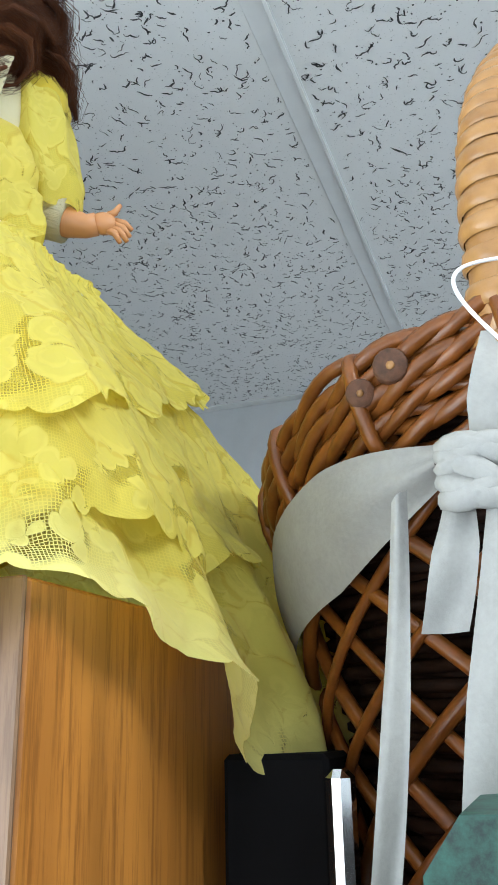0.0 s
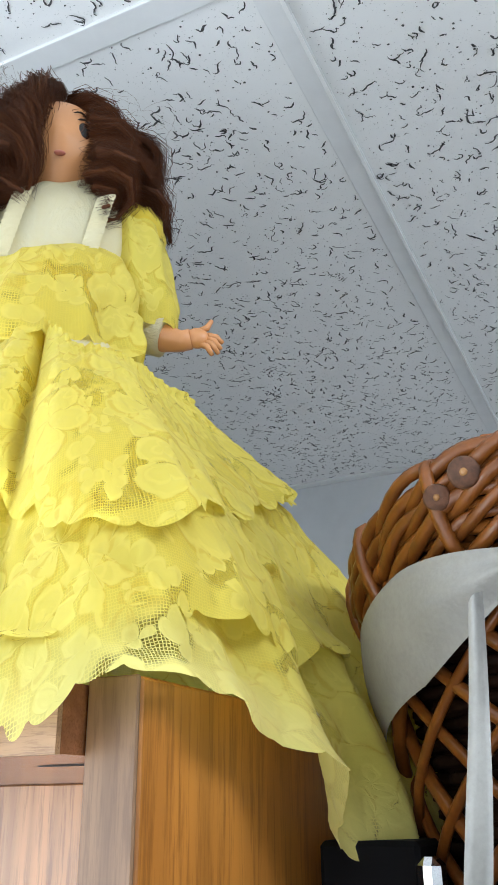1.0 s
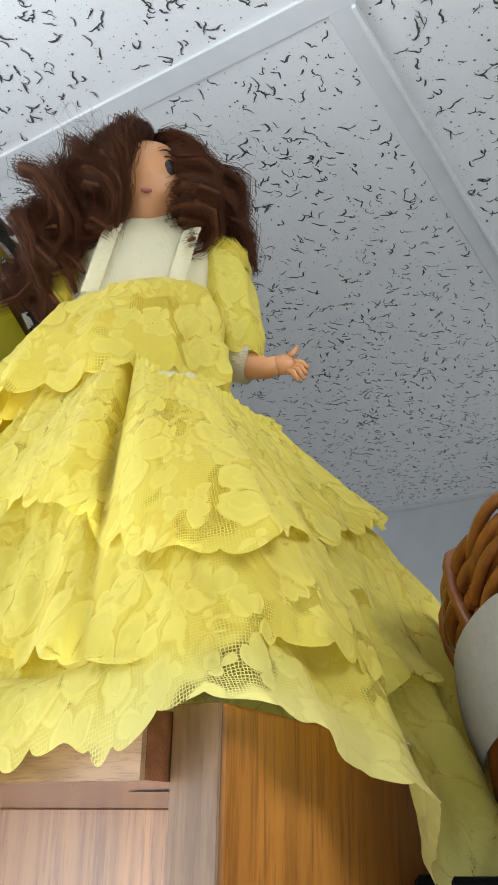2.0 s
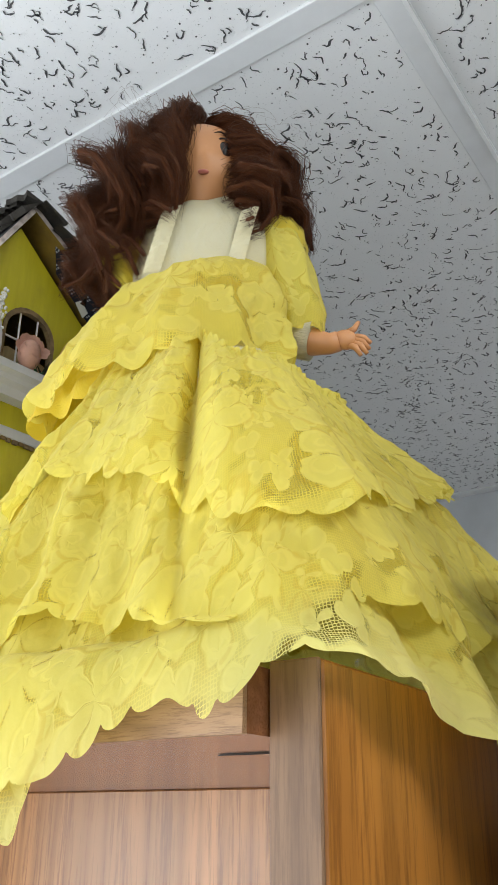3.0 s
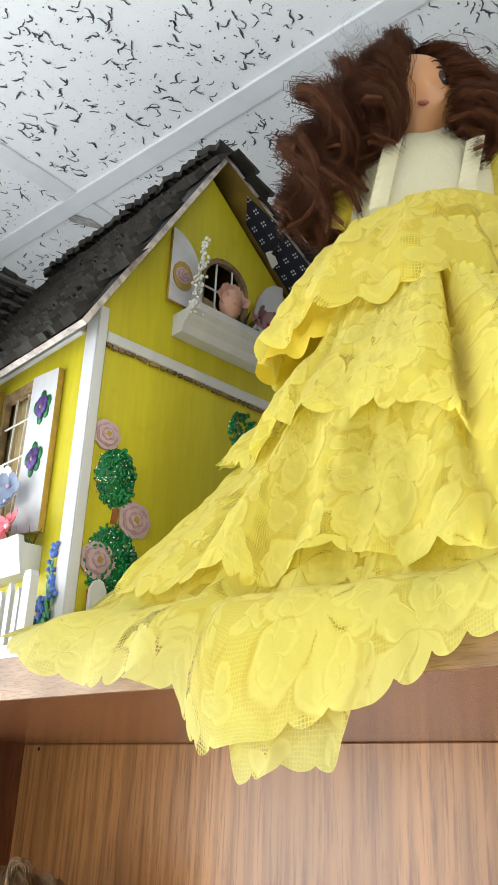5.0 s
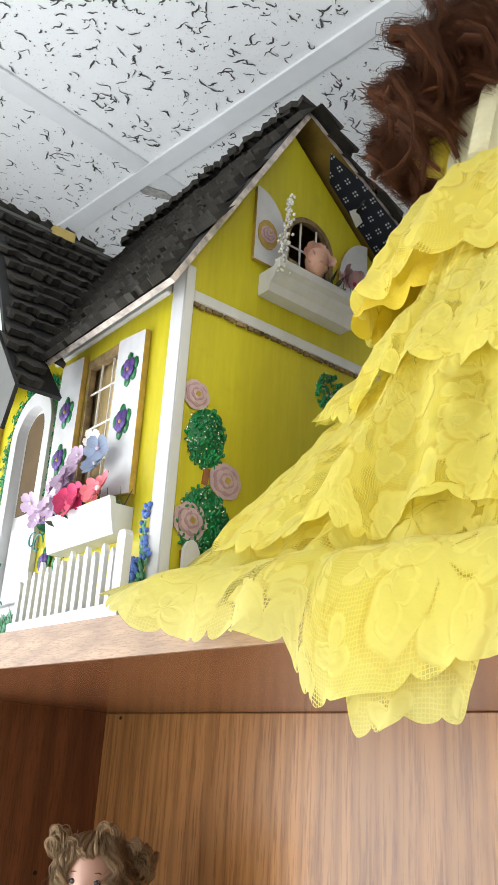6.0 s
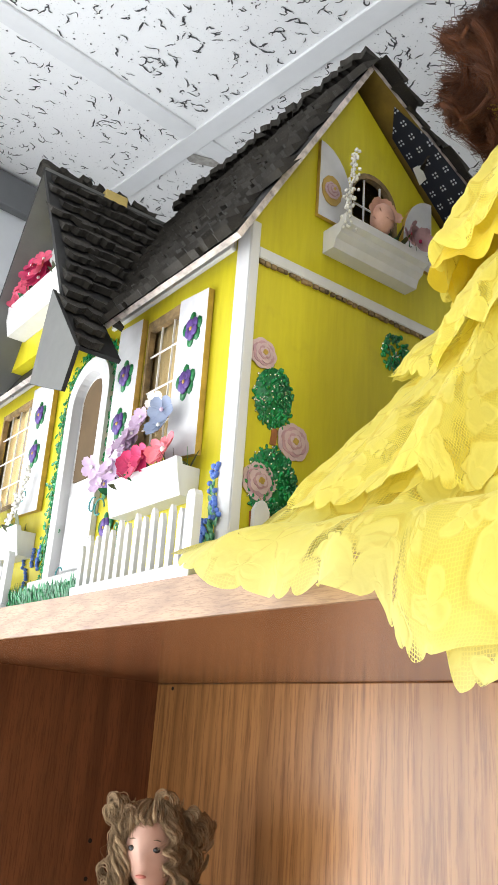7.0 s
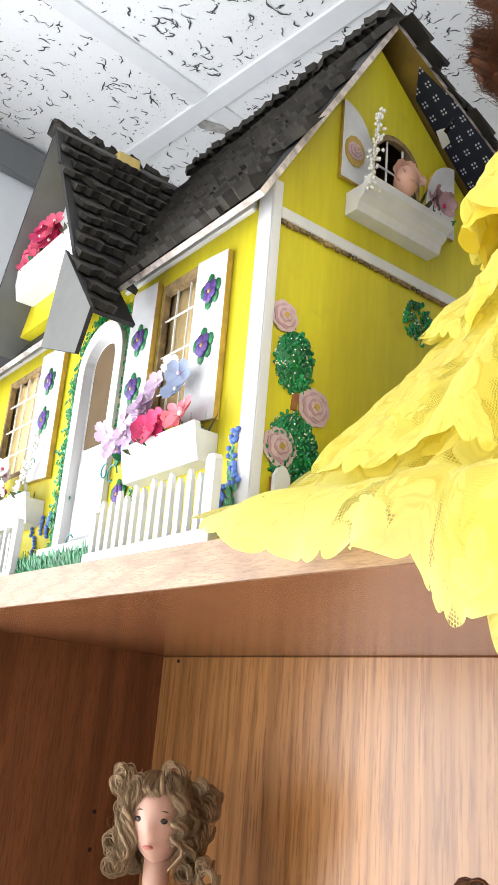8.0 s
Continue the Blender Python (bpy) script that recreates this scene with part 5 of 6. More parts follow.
def ring_sheet(geo, centre, rows, slot, n=120, seed=0, amp=0.0, folds=12, lobes=0, depth=0.0, wide=None, tilt=0.0):
    """A gathered collar: rows of (z, radius u, radius v) about a centre."""
    ph = [random.Random(seed + k).uniform(0, 6.28) for k in range(4)]
    pts, uvs = [], []
    m = len(rows) - 1
    steps = 30
    for i in range(steps + 1):
        q = i / steps * m
        k = min(int(q), m - 1)
        f = q - k
        z, ru, rv = (rows[k][c] + (rows[k + 1][c] - rows[k][c]) * f for c in range(3))
        g = i / steps
        row = []
        for j in range(n):
            a = 6.28318 * j / n
            fold = math.sin(folds * a + ph[0] + 1.4 * math.sin(3 * a + ph[1])) * 0.7 + math.sin(folds * 1.6 * a + ph[2]) * 0.3
            sc = depth * (abs(math.sin(lobes * a / 2 + ph[3])) ** 0.7 - 0.5) * g if lobes else 0
            e = 1 + (wide(a) * g if wide else 0)
            cr = noise.noise(Vector((math.cos(a) * 2.2, math.sin(a) * 2.2, z * 30 + seed)))
            ri = 0.3 - abs(noise.noise(Vector((math.cos(a) * 4.1, math.sin(a) * 4.1, z * 62 + seed))))
            o = amp * fold * g + (0.003 * cr + (0.006 * ri if amp else 0.0)) * (0.2 + g)
            row.append(Vector((centre[0] + (ru * e + o) * math.cos(a), centre[1] + (rv * e + o) * math.sin(a), z - sc + 0.5 * o * g + tilt * math.cos(a))))
            uvs.append((a * 0.07, z))
        pts.append(row)
    geo.grid(pts, slot, True, uvs)


BC = (-0.034, 0.000)
# bodice, ruched strips, flounce over the bust, puffed sleeves
ring_sheet(doll, BC, [(0.186, 0.050, 0.040), (0.205, 0.044, 0.034), (0.230, 0.040, 0.030), (0.262, 0.046, 0.032), (0.290, 0.045, 0.028), (0.306, 0.034, 0.022), (0.316, 0.020, 0.017)], S_IVORY, 64, 3)
doll.ball((BC[0], 0.001, 0.297), (0.044, 0.022, 0.020), S_IVORY, 24, 12)
for u in (-0.0575, -0.0105):
    rows, uvs = [], []
    for i in range(31):
        z = 0.2935 - 0.050 * i / 30
        w = 0.0052
        y0 = -(0.0335 - 0.010 * max(0, (z - 0.285) / 0.03)) * math.sqrt(max(0.15, 1 - ((u - BC[0]) / 0.05) ** 2))
        rows.append([Vector((u + w * q + 0.006 * (z - 0.28) / 0.03, y0 - 0.0022 - 0.0009 * math.sin(i * 2.4 + 2 * q) - 0.0014 * (1 - q * q), z + 0.0012 * q)) for q in (-1, -0.5, 0, 0.5, 1)])
    doll.grid(rows, S_IVORY)
ring_sheet(doll, (BC[0] - 0.004, 0.0), [(0.251, 0.043, 0.036), (0.240, 0.054, 0.047), (0.212, 0.066, 0.058), (0.172, 0.077, 0.064)], S_LACE, 260, 17, 0.0065, 9, 24, 0.007,
           lambda a: 0.16 * max(0, -math.cos(a)) ** 2 + 0.10 * max(0, -math.sin(a)) - 0.46 * max(0, math.cos(a - 0.25)) ** 2, 0.012)
ring_sheet(doll, (BC[0] - 0.004, 0.0), [(0.245, 0.041, 0.034), (0.232, 0.051, 0.043), (0.198, 0.062, 0.052), (0.167, 0.069, 0.056)], S_SATIN, 200, 23, 0.006, 8, 24, 0.006,
           lambda a: 0.30 * max(0, -math.cos(a)) ** 2 - 0.42 * max(0, math.cos(a)) ** 2, 0.012)
# shoulder puffs
for c, r in (((-0.082, 0.002, 0.281), (0.018, 0.019, 0.025)), ((0.010, 0.003, 0.288), (0.019, 0.019, 0.024))):
    vs, nu, nv = [], 28, 16
    rows = []
    for i in range(nv + 1):
        a = math.pi * i / nv
        rows.append([Vector((c[0] + r[0] * math.sin(a) * math.cos(b) * (1 + 0.06 * math.sin(9 * b + 5 * a)), c[1] + r[1] * math.sin(a) * math.sin(b) * (1 + 0.06 * math.sin(9 * b + 5 * a)), c[2] + r[2] * math.cos(a) * (1 + 0.03 * math.sin(7 * b)))) for b in [6.28318 * j / nu for j in range(nu)]])
    doll.grid(rows, S_SATIN, True)
# the scarf-like fall over one arm and the wide sleeve
sleeve = [((0.008, -0.004, 0.290), 0.016), ((0.013, -0.008, 0.268), 0.017), ((0.016, -0.012, 0.245), 0.018), ((0.019, -0.014, 0.226), 0.0185), ((0.020, -0.014, 0.212), 0.016)]
rows, uvs = [], []
for i in range(17):
    q = i / 16 * (len(sleeve) - 1)
    k = min(int(q), len(sleeve) - 2)
    f = q - k
    c = Vector(sleeve[k][0]).lerp(Vector(sleeve[k + 1][0]), f)
    r = sleeve[k][1] * (1 - f) + sleeve[k + 1][1] * f
    rows.append([c + Vector((r * math.cos(b) * (1 + 0.10 * math.sin(7 * b + i * 0.4)), r * 0.9 * math.sin(b) * (1 + 0.10 * math.sin(6 * b)), 0.002 * math.sin(5 * b) + noise.noise(Vector((b, i * 0.3, 4))) * 0.003)) for b in [6.28318 * j / 48 for j in range(48)]])
    uvs += [(j * 0.0031, i * 0.005) for j in range(48)]
doll.grid(rows, S_LACE, True, uvs)
# arm, cuff and open palm
ARM = Vector((-0.014, 0.004, -0.009))
doll.tube([ARM + Vector(q) for q in ((0.024, -0.012, 0.226), (0.036, -0.018, 0.222), (0.043, -0.020, 0.2195))], [0.013, 0.0125, 0.0125], 16, S_IVORY)
doll.tube([ARM + Vector(q) for q in ((0.030, -0.016, 0.224), (0.044, -0.020, 0.218), (0.053, -0.023, 0.2155), (0.058, -0.0245, 0.2165))], [0.0085, 0.0080, 0.0062, 0.0060], 14, S_SKIN)
doll.ball(ARM + Vector((0.0615, -0.025, 0.2170)), (0.0075, 0.0050, 0.0062), S_SKIN, 14, 8)
for dz, dx, ln, up in ((0.0045, 0.002, 0.006, 0.0065), (0.0015, 0.006, 0.0085, -0.0045), (-0.0005, 0.005, 0.0085, -0.0065), (-0.0025, 0.004, 0.0080, -0.0075), (-0.0042, 0.002, 0.0065, -0.0070)):
    x, z = 0.0615 + dx, 0.2170 + dz
    doll.tube([ARM + Vector(q) for q in ((x, -0.026, z), (x + ln * 0.55, -0.027, z + up * 0.25), (x + ln, -0.027, z + up))], [0.0021, 0.0019, 0.0012], 8, S_SKIN)
# head: smooth vinyl shape, slightly turned
HC = Vector((-0.040, 0.004, 0.338))
turn = Matrix.Rotation(radians(5), 3, "Z")
rows = []
for i in range(33):
    a = math.pi * i / 32
    row = []
    for j in range(40):
        b = 6.28318 * j / 40
        x, y, z = math.sin(a) * math.cos(b), math.sin(a) * math.sin(b), math.cos(a)
        k = 1.0 - 0.16 * max(0, -z) ** 1.3
        p = Vector((0.0345 * x * k, 0.037 * y * k, 0.0415 * z))
        f = max(0, -y)
        p.y -= 0.0050 * math.exp(-((p.x / 0.0042) ** 2) - (((p.z + 0.0065) / 0.0065) ** 2)) * (f > 0)
        p.y -= 0.0030 * math.exp(-((p.x / 0.008) ** 2) - (((p.z + 0.030) / 0.007) ** 2)) * (f > 0)
        p.y -= 0.0022 * math.exp(-((p.x / 0.008) ** 2) - (((p.z + 0.0185) / 0.004) ** 2)) * (f > 0)
        row.append(HC + turn @ p)
    rows.append(row)
doll.grid(rows, S_SKIN, True)
doll.tube([HC + Vector((0, 0.002, -0.028)), HC + Vector((0.004, 0.002, -0.048))], [0.015, 0.017], 16, S_SKIN)
for sx in (-1, 1):
    doll.ball(HC + turn @ Vector((sx * 0.0118, -0.0316, 0.0030)), (0.0060, 0.0040, 0.0068), S_EYE, 14, 8)
for sx in (-1, 1):
    brow = [HC + turn @ Vector((sx * (0.0060 + 0.0022 * q), -0.0352 + 0.0006 * q * q * 0.5, 0.0140 + 0.0022 * math.sin(0.62 * q))) for q in range(6)]
    doll.tube(brow, [0.0002, 0.0005, 0.0006, 0.0006, 0.0005, 0.0002], 5, S_CORE)
    lash = [HC + turn @ Vector((sx * (0.0118 + 0.0066 * math.cos(q * 0.45)), -0.0353 + 0.0030 * abs(math.cos(q * 0.45)), 0.0040 + 0.0066 * math.sin(q * 0.45))) for q in range(8)]
    doll.tube(lash, 0.0006, 5, S_CORE)
doll.ball(HC + turn @ Vector((0, -0.0358, -0.0185)), (0.0036, 0.0022, 0.0012), S_LIP, 12, 6)

# hair: bundles of fine wavy strands falling from the crown
hr = random.Random(21)
doll.ball(HC + Vector((-0.001, 0.020, 0.014)), (0.044, 0.038, 0.048), S_CORE, 20, 12)
doll.ball(HC + Vector((-0.034, 0.012, -0.012)), (0.034, 0.028, 0.056), S_CORE, 16, 10)
doll.ball(HC + Vector((0.030, 0.020, -0.004)), (0.024, 0.024, 0.046), S_CORE, 16, 10)


def lock(geo, phi, p_r, length, wave, curl, n=16, thick=0.0060, strand=0.00042, slot=S_HAIR, centre=HC, top=0.066, lean=1.0, segs=17, cyc=2.0, r0=0.006, bell=False):
    """One wavy bundle leaving the crown towards angle phi (0 is the front, positive to the right)."""
    dx, dy = math.sin(phi), -math.cos(phi)
    ph = hr.uniform(0, 6.28)
    for one in range(n + 1):
        body = one == 0 and n > 1
        ox, oy, oz = (hr.gauss(0, 0.50) * thick for _ in range(3))
        jp, ja = hr.gauss(0, 0.20), hr.uniform(0.8, 1.2)
        ll = length * hr.uniform(0.90, 1.06)
        if body:
            ox = oy = oz = jp = 0.0
            ja, ll = 1.0, length
        pts = []
        for i in range(segs):
            s = i / (segs - 1)
            r = r0 + (p_r - r0) * min(1.0, (s * 2.4) ** 0.62) * (1.0 + 0.10 * math.sin(3.1 * s))
            if bell:
                r = max(0.036 * min(1.0, (s * 2.4) ** 0.62), r0 + (p_r * 1.04 - r0) * min(1.0, (s * 1.45) ** 0.85))
            z = top * math.sqrt(max(0.0, 1 - (0.55 * min(1, s * 2.2)) ** 2)) - ll * s ** 1.12
            w = wave * ja * s ** 0.45 * math.sin(cyc * 6.28318 * s + ph + jp)
            v = wave * 0.9 * s ** 0.45 * math.cos(cyc * 6.28318 * s + ph + jp) + curl * s ** 3
            sp = 0.25 + 0.9 * math.sin(math.pi * min(1, 0.12 + s * 0.80))
            pts.append(centre + Vector((dx * (r + v) - dy * w + ox * sp, (dy * (r + v) + dx * w) * lean + oy * sp, z + oz * sp * 0.6 + wave * 0.35 * math.sin(cyc * 6.28318 * s + ph + 1.3))))
        if body:
            geo.tube(pts, [thick * 0.42 * (0.35 + 0.65 * math.sin(math.pi * min(1.0, 0.10 + 0.86 * i / (segs - 1)))) * (1.0 + 0.10 * math.sin(1.7 * i + ph)) for i in range(segs)], 10, slot)
        else:
            geo.tube(pts, [strand * (1.0 - 0.6 * (i / (segs - 1)) ** 3) for i in range(segs)], 3, slot, False)


for k in range(185):
    phi = hr.uniform(-math.pi, math.pi)
    deg = math.degrees(phi)
    if -24 < deg < 37:
        continue
    left = -165 < deg <= -24
    if left:
        pr, ln = 0.042 + 0.034 * hr.random(), hr.uniform(0.085, 0.140)
    else:
        pr, ln = 0.034 + 0.018 * hr.random(), hr.uniform(0.070, 0.098)
    if -50 < deg < -24 or 37 < deg < 66:
        pr, ln = 0.038 + 0.009 * hr.random(), hr.uniform(0.072, 0.100)
    lock(doll, phi, pr, ln, hr.uniform(0.0090, 0.0145), hr.uniform(-0.006, 0.010), 92, 0.0062, 0.00017, bell=True, cyc=hr.uniform(2.0, 3.0), top=hr.uniform(0.046, 0.055))
# the forelock that falls across one half of the face
for k in range(6):
    lock(doll, math.radians(-23 + hr.uniform(-5, 4)), 0.041 + hr.uniform(-0.002, 0.002), hr.uniform(0.070, 0.092), 0.0045, -0.002, 90, 0.0070, 0.00017, cyc=2.4, top=0.054)
# the long curls on one shoulder
for k in range(6):
    lock(doll, math.radians(84 + hr.uniform(-14, 14)), 0.046 + hr.uniform(-0.004, 0.010), hr.uniform(0.100, 0.116), 0.0085, 0.014, 92, 0.0066, 0.00017, cyc=2.7, top=0.054)
# loose frizz round the outline
for k in range(110):
    phi = hr.uniform(-math.pi, math.pi)
    if -25 < math.degrees(phi) < 42:
        continue
    lock(doll, phi, hr.uniform(0.040, 0.078) if phi < 0 else hr.uniform(0.036, 0.060), hr.uniform(0.03, 0.11), hr.uniform(0.005, 0.013), hr.uniform(-0.01, 0.010), 1, 0.012, 0.00006, bell=True, cyc=hr.uniform(1.5, 4.2), top=hr.uniform(0.047, 0.056))
gown_doll = part("doll", doll, [LACE, SATIN, IVORY, SKIN, EYE, LIP, BROWN, UMBER], None, "", True)
gown_doll.matrix_world = DM
tagged(gown_doll, "brown-haired doll in a tiered yellow lace gown standing on the cabinet", "doll")

# ---- dolls inside the cabinet ----
def small_doll(at, yaw, hair, core, tall, label, category="doll"):
    """Bare-shouldered vinyl doll with curls, on the shelf below: one mesh."""
    g = Geo()
    c = Vector((0, 0, tall))
    rows = []
    for i in range(27):
        a = math.pi * i / 26
        row = []
        for j in range(32):
            b = 6.28318 * j / 32
            x, y, z = math.sin(a) * math.cos(b), math.sin(a) * math.sin(b), math.cos(a)
            k = 1.0 - 0.26 * max(0, -z) ** 1.4
            p = Vector((0.0205 * x * k, 0.0235 * y * k, 0.0275 * z))
            f = y < 0
            p.y -= 0.0042 * math.exp(-((p.x / 0.0026) ** 2) - (((p.z + 0.0045) / 0.0055) ** 2)) * f
            p.y -= 0.0018 * math.exp(-((p.x / 0.006) ** 2) - (((p.z + 0.0150) / 0.0030) ** 2)) * f
            p.y -= 0.0020 * math.exp(-((p.x / 0.005) ** 2) - (((p.z + 0.0235) / 0.004) ** 2)) * f
            row.append(c + p)
        rows.append(row)
    g.grid(rows, 0, True)
    for sx in (-1, 1):
        g.ball(c + Vector((sx * 0.0082, -0.0204, 0.0018)), (0.0037, 0.0017, 0.0021), 1, 10, 6)
        g.tube([c + Vector((sx * (0.0045 + 0.0022 * q), -0.0214 + 0.0006 * q, 0.0068 + 0.0012 * math.sin(0.9 * q))) for q in range(4)], 0.0004, 4, 4)
    g.ball(c + Vector((0, -0.0222, -0.0152)), (0.0042, 0.0018, 0.0014), 2, 10, 6)
    g.tube([c + Vector((0, 0.003, -0.020)), c + Vector((0, 0.004, -0.045)), c + Vector((0, 0.004, -0.056))], [0.0095, 0.0092, 0.016], 16, 0)
    body = [(-0.052, 0.020, 0.012), (-0.060, 0.036, 0.016), (-0.075, 0.040, 0.018), (-0.100, 0.034, 0.020), (-0.130, 0.025, 0.017), (-0.155, 0.030, 0.020), (-0.185, 0.034, 0.022)]
    g.grid([[c + Vector((rx * math.cos(6.28318 * j / 28), 0.004 + ry * math.sin(6.28318 * j / 28), z)) for j in range(28)] for z, rx, ry in body], 0, True)
    for sx in (-1, 1):
        g.tube([c + Vector((sx * 0.037, 0.004, -0.064)), c + Vector((sx * 0.046, 0.004, -0.100)), c + Vector((sx * 0.050, -0.002, -0.160))], [0.010, 0.0085, 0.007], 12, 0)
        g.tube([c + Vector((sx * 0.015, 0.004, -0.183)), c + Vector((sx * 0.014, 0.004, -tall + 0.004))], [0.017, 0.009], 14, 0)
        g.ball(Vector((sx * 0.014, -0.006, 0.0045)), (0.008, 0.016, 0.0045), 0, 12, 6)
    g.ball(c + Vector((0, 0.006, 0.006)), (0.0225, 0.0225, 0.0270), 4, 18, 10)
    for k in range(64):
        phi = hr.uniform(-math.pi, math.pi)
        if abs(math.degrees(phi)) < 42:
            continue
        lock(g, phi, hr.uniform(0.020, 0.027), hr.uniform(0.034, 0.058), 0.0050, 0.001, 34, 0.0042, 0.00014, 3, c, 0.030, 1.0, 18, 2.6)
    for k in range(16):
        lock(g, hr.uniform(-1.0, 1.0), 0.020, 0.012, 0.002, 0.0, 16, 0.0038, 0.00020, 3, c + Vector((0, 0.004, 0.0015)), 0.030, 1.0, 12, 1.0)
    # separate ring curls on top and beside the face
    for k in range(64):
        a = hr.uniform(-2.6, 2.6)
        if abs(a) < 0.9 and k > 4:
            a += 1.6 if a > 0 else -1.6
        rr = hr.uniform(0.024, 0.036)
        cc = c + Vector((rr * math.sin(a), -rr * 0.45 * math.cos(a) + 0.004, hr.uniform(-0.036, 0.020) if abs(a) > 1.5 else 0.034 * math.cos(0.75 * a) + hr.gauss(0, 0.004)))
        ax = hr.uniform(0.0035, 0.0068)
        for q in range(13):
            o = Vector((hr.gauss(0, 0.0012), hr.gauss(0, 0.0024), hr.gauss(0, 0.0012)))
            g.tube([cc + o + Vector((ax * math.cos(t * 0.55), 0.0012 * (t - 6), ax * math.sin(t * 0.55))) for t in range(13)], 0.00045, 4, 3, False)
    ob = part("doll", g, [PALE, EYE, LIP, hair, core], None, "", True)
    ob.matrix_world = pose(*at, 0, 0, yaw) @ Matrix.Scale(1.14, 4)
    return tagged(ob, label, category)


SHELF_Z = 1.3492
small_doll((0.066, -0.012, SHELF_Z), 34, BLOND, ASHCORE, (1.645 - SHELF_Z) / 1.14, "curly ash-blond doll with bare shoulders on the inner shelf")
small_doll((0.396, -0.020, SHELF_Z), 20, BROWN, UMBER, (1.612 - SHELF_Z) / 1.14, "dark brown-haired doll on the inner shelf")

# ---- rack, basket and small things beside the cabinet ----
rack = empty("metal_rack", Matrix(), "dark wire rack with chrome posts beside the cabinet", "rack")
RZ = 1.690
block("rack_shelf", (0.716, -0.300, RZ - 0.012), (1.25, 0.260, RZ), SHELF_SHADE, rack, "dark rack shelf", 0.002)
# added block, stands in for the deep shade between cabinet and basket
block("shade_block", (0.664, -0.085, 0.0), (0.7055, 0.235, 1.757), SHELF_SHADE, rack, "added black block for the dark gap beside the cabinet", 0.002)
g = Geo()
g.box((0.7058, -0.094, 0.0), (0.7150, -0.080, 1.752), 0.003)
part("chrome_edge", g, CHROME, rack, "chrome edging")
for x, y in ((0.730, 0.245), (1.235, -0.285), (1.235, 0.245)):
    g = Geo()
    g.tube([(x, y, 0), (x, y, RZ + 0.010)], 0.0055, 20)
    part("chrome_post", g, CHROME, rack, "chrome post", True)
# added sheet that darkens the gap behind the basket
block("shade_backing", (0.7160, 0.236, 0.9), (1.25, 0.242, 1.80), SHELF_SHADE, rack, "added black sheet for the dark behind the basket", 0.001)

basket = empty("wicker_basket", Matrix.Translation((0.798, 0.004, RZ)), "brown wicker basket with wrapped cane handle and white linen sash", "basket")


def bradius(z):
    """Outer radius of the basket at height z above its foot."""
    return 0.094 + 0.034 * (max(0.0, z) / 0.19) ** 1.3


def brim(a):
    """Rim height by angle: it rises to the handle's two feet."""
    return 0.200 + 0.006 * math.cos(2 * a + math.pi) + 0.014 * math.cos(a + 0.6)


def bpt(a, z, out=0.0):
    r = bradius(z) + out
    return Vector((r * math.cos(a), r * math.sin(a), z))


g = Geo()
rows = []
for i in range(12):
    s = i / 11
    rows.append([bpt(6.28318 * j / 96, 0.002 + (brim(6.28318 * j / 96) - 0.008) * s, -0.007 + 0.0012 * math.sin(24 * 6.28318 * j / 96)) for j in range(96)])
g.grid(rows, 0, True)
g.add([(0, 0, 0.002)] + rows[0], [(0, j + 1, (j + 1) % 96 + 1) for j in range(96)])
part("inner_shell", g, SHADED_WEAVE, basket, "woven inner wall, coloured near black for the shade inside", True)
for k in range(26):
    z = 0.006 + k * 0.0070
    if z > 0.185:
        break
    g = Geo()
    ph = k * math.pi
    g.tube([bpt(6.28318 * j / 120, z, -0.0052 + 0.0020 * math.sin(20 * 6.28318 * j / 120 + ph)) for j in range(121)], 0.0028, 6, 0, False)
    part("weaver", g, SHADED_WEAVE, basket, "", True)
# open diamond lattice of bent rods over the wall
for k in range(18):
    for sg in (1, -1):
        g = Geo()
        a0 = 6.28318 * k / 18 + (0.12 if sg > 0 else 0)
        pts = []
        for i in range(19):
            s = i / 18
            z = 0.004 + 0.166 * s
            pts.append(bpt(a0 + sg * (1.75 * s - 0.80), z, 0.0045 + (0.0028 if sg > 0 else 0.0) + 0.0014 * math.sin(9 * s + k)))
        g.tube(pts, [0.0029 * rnd.uniform(0.8, 1.15)] * 19, 8)
        part("lattice_rod", g, WICKER, basket, "", True)
# rim braid
for k in range(13):
    g = Geo()
    pts = []
    ro, zo = rnd.uniform(-0.003, 0.003), -0.034 + 0.0029 * k
    for j in range(145):
        a = 6.28318 * j / 144
        w = math.sin(11 * a + k * 2.1)
        pts.append(bpt(a, brim(a) + zo + 0.0052 * w, 0.0030 + 0.0035 * math.cos(11 * a + k * 2.1) + 0.3 * ro + 0.0035 * math.sin(math.pi * k / 12)))
    g.tube(pts, 0.0029 + rnd.uniform(-0.0004, 0.0005), 7, 0, False)
    part("rim_rod", g, WICKER, basket, "", True)
for k in range(15):
    a = 6.28318 * k / 15 + 0.02
    g = Geo()
    cz = brim(a) - 0.012
    pts = []
    for j in range(15):
        t = 6.28318 * j / 14
        pts.append(bpt(a + 0.050 * math.sin(t * 0.5) - 0.02, cz - 0.004 + 0.0200 * math.cos(t), 0.0040 + 0.0088 * math.sin(t)))
    g.tube(pts, 0.0031, 7, 0, False)
    part("rim_lashing", g, WICKER, basket, "", True)
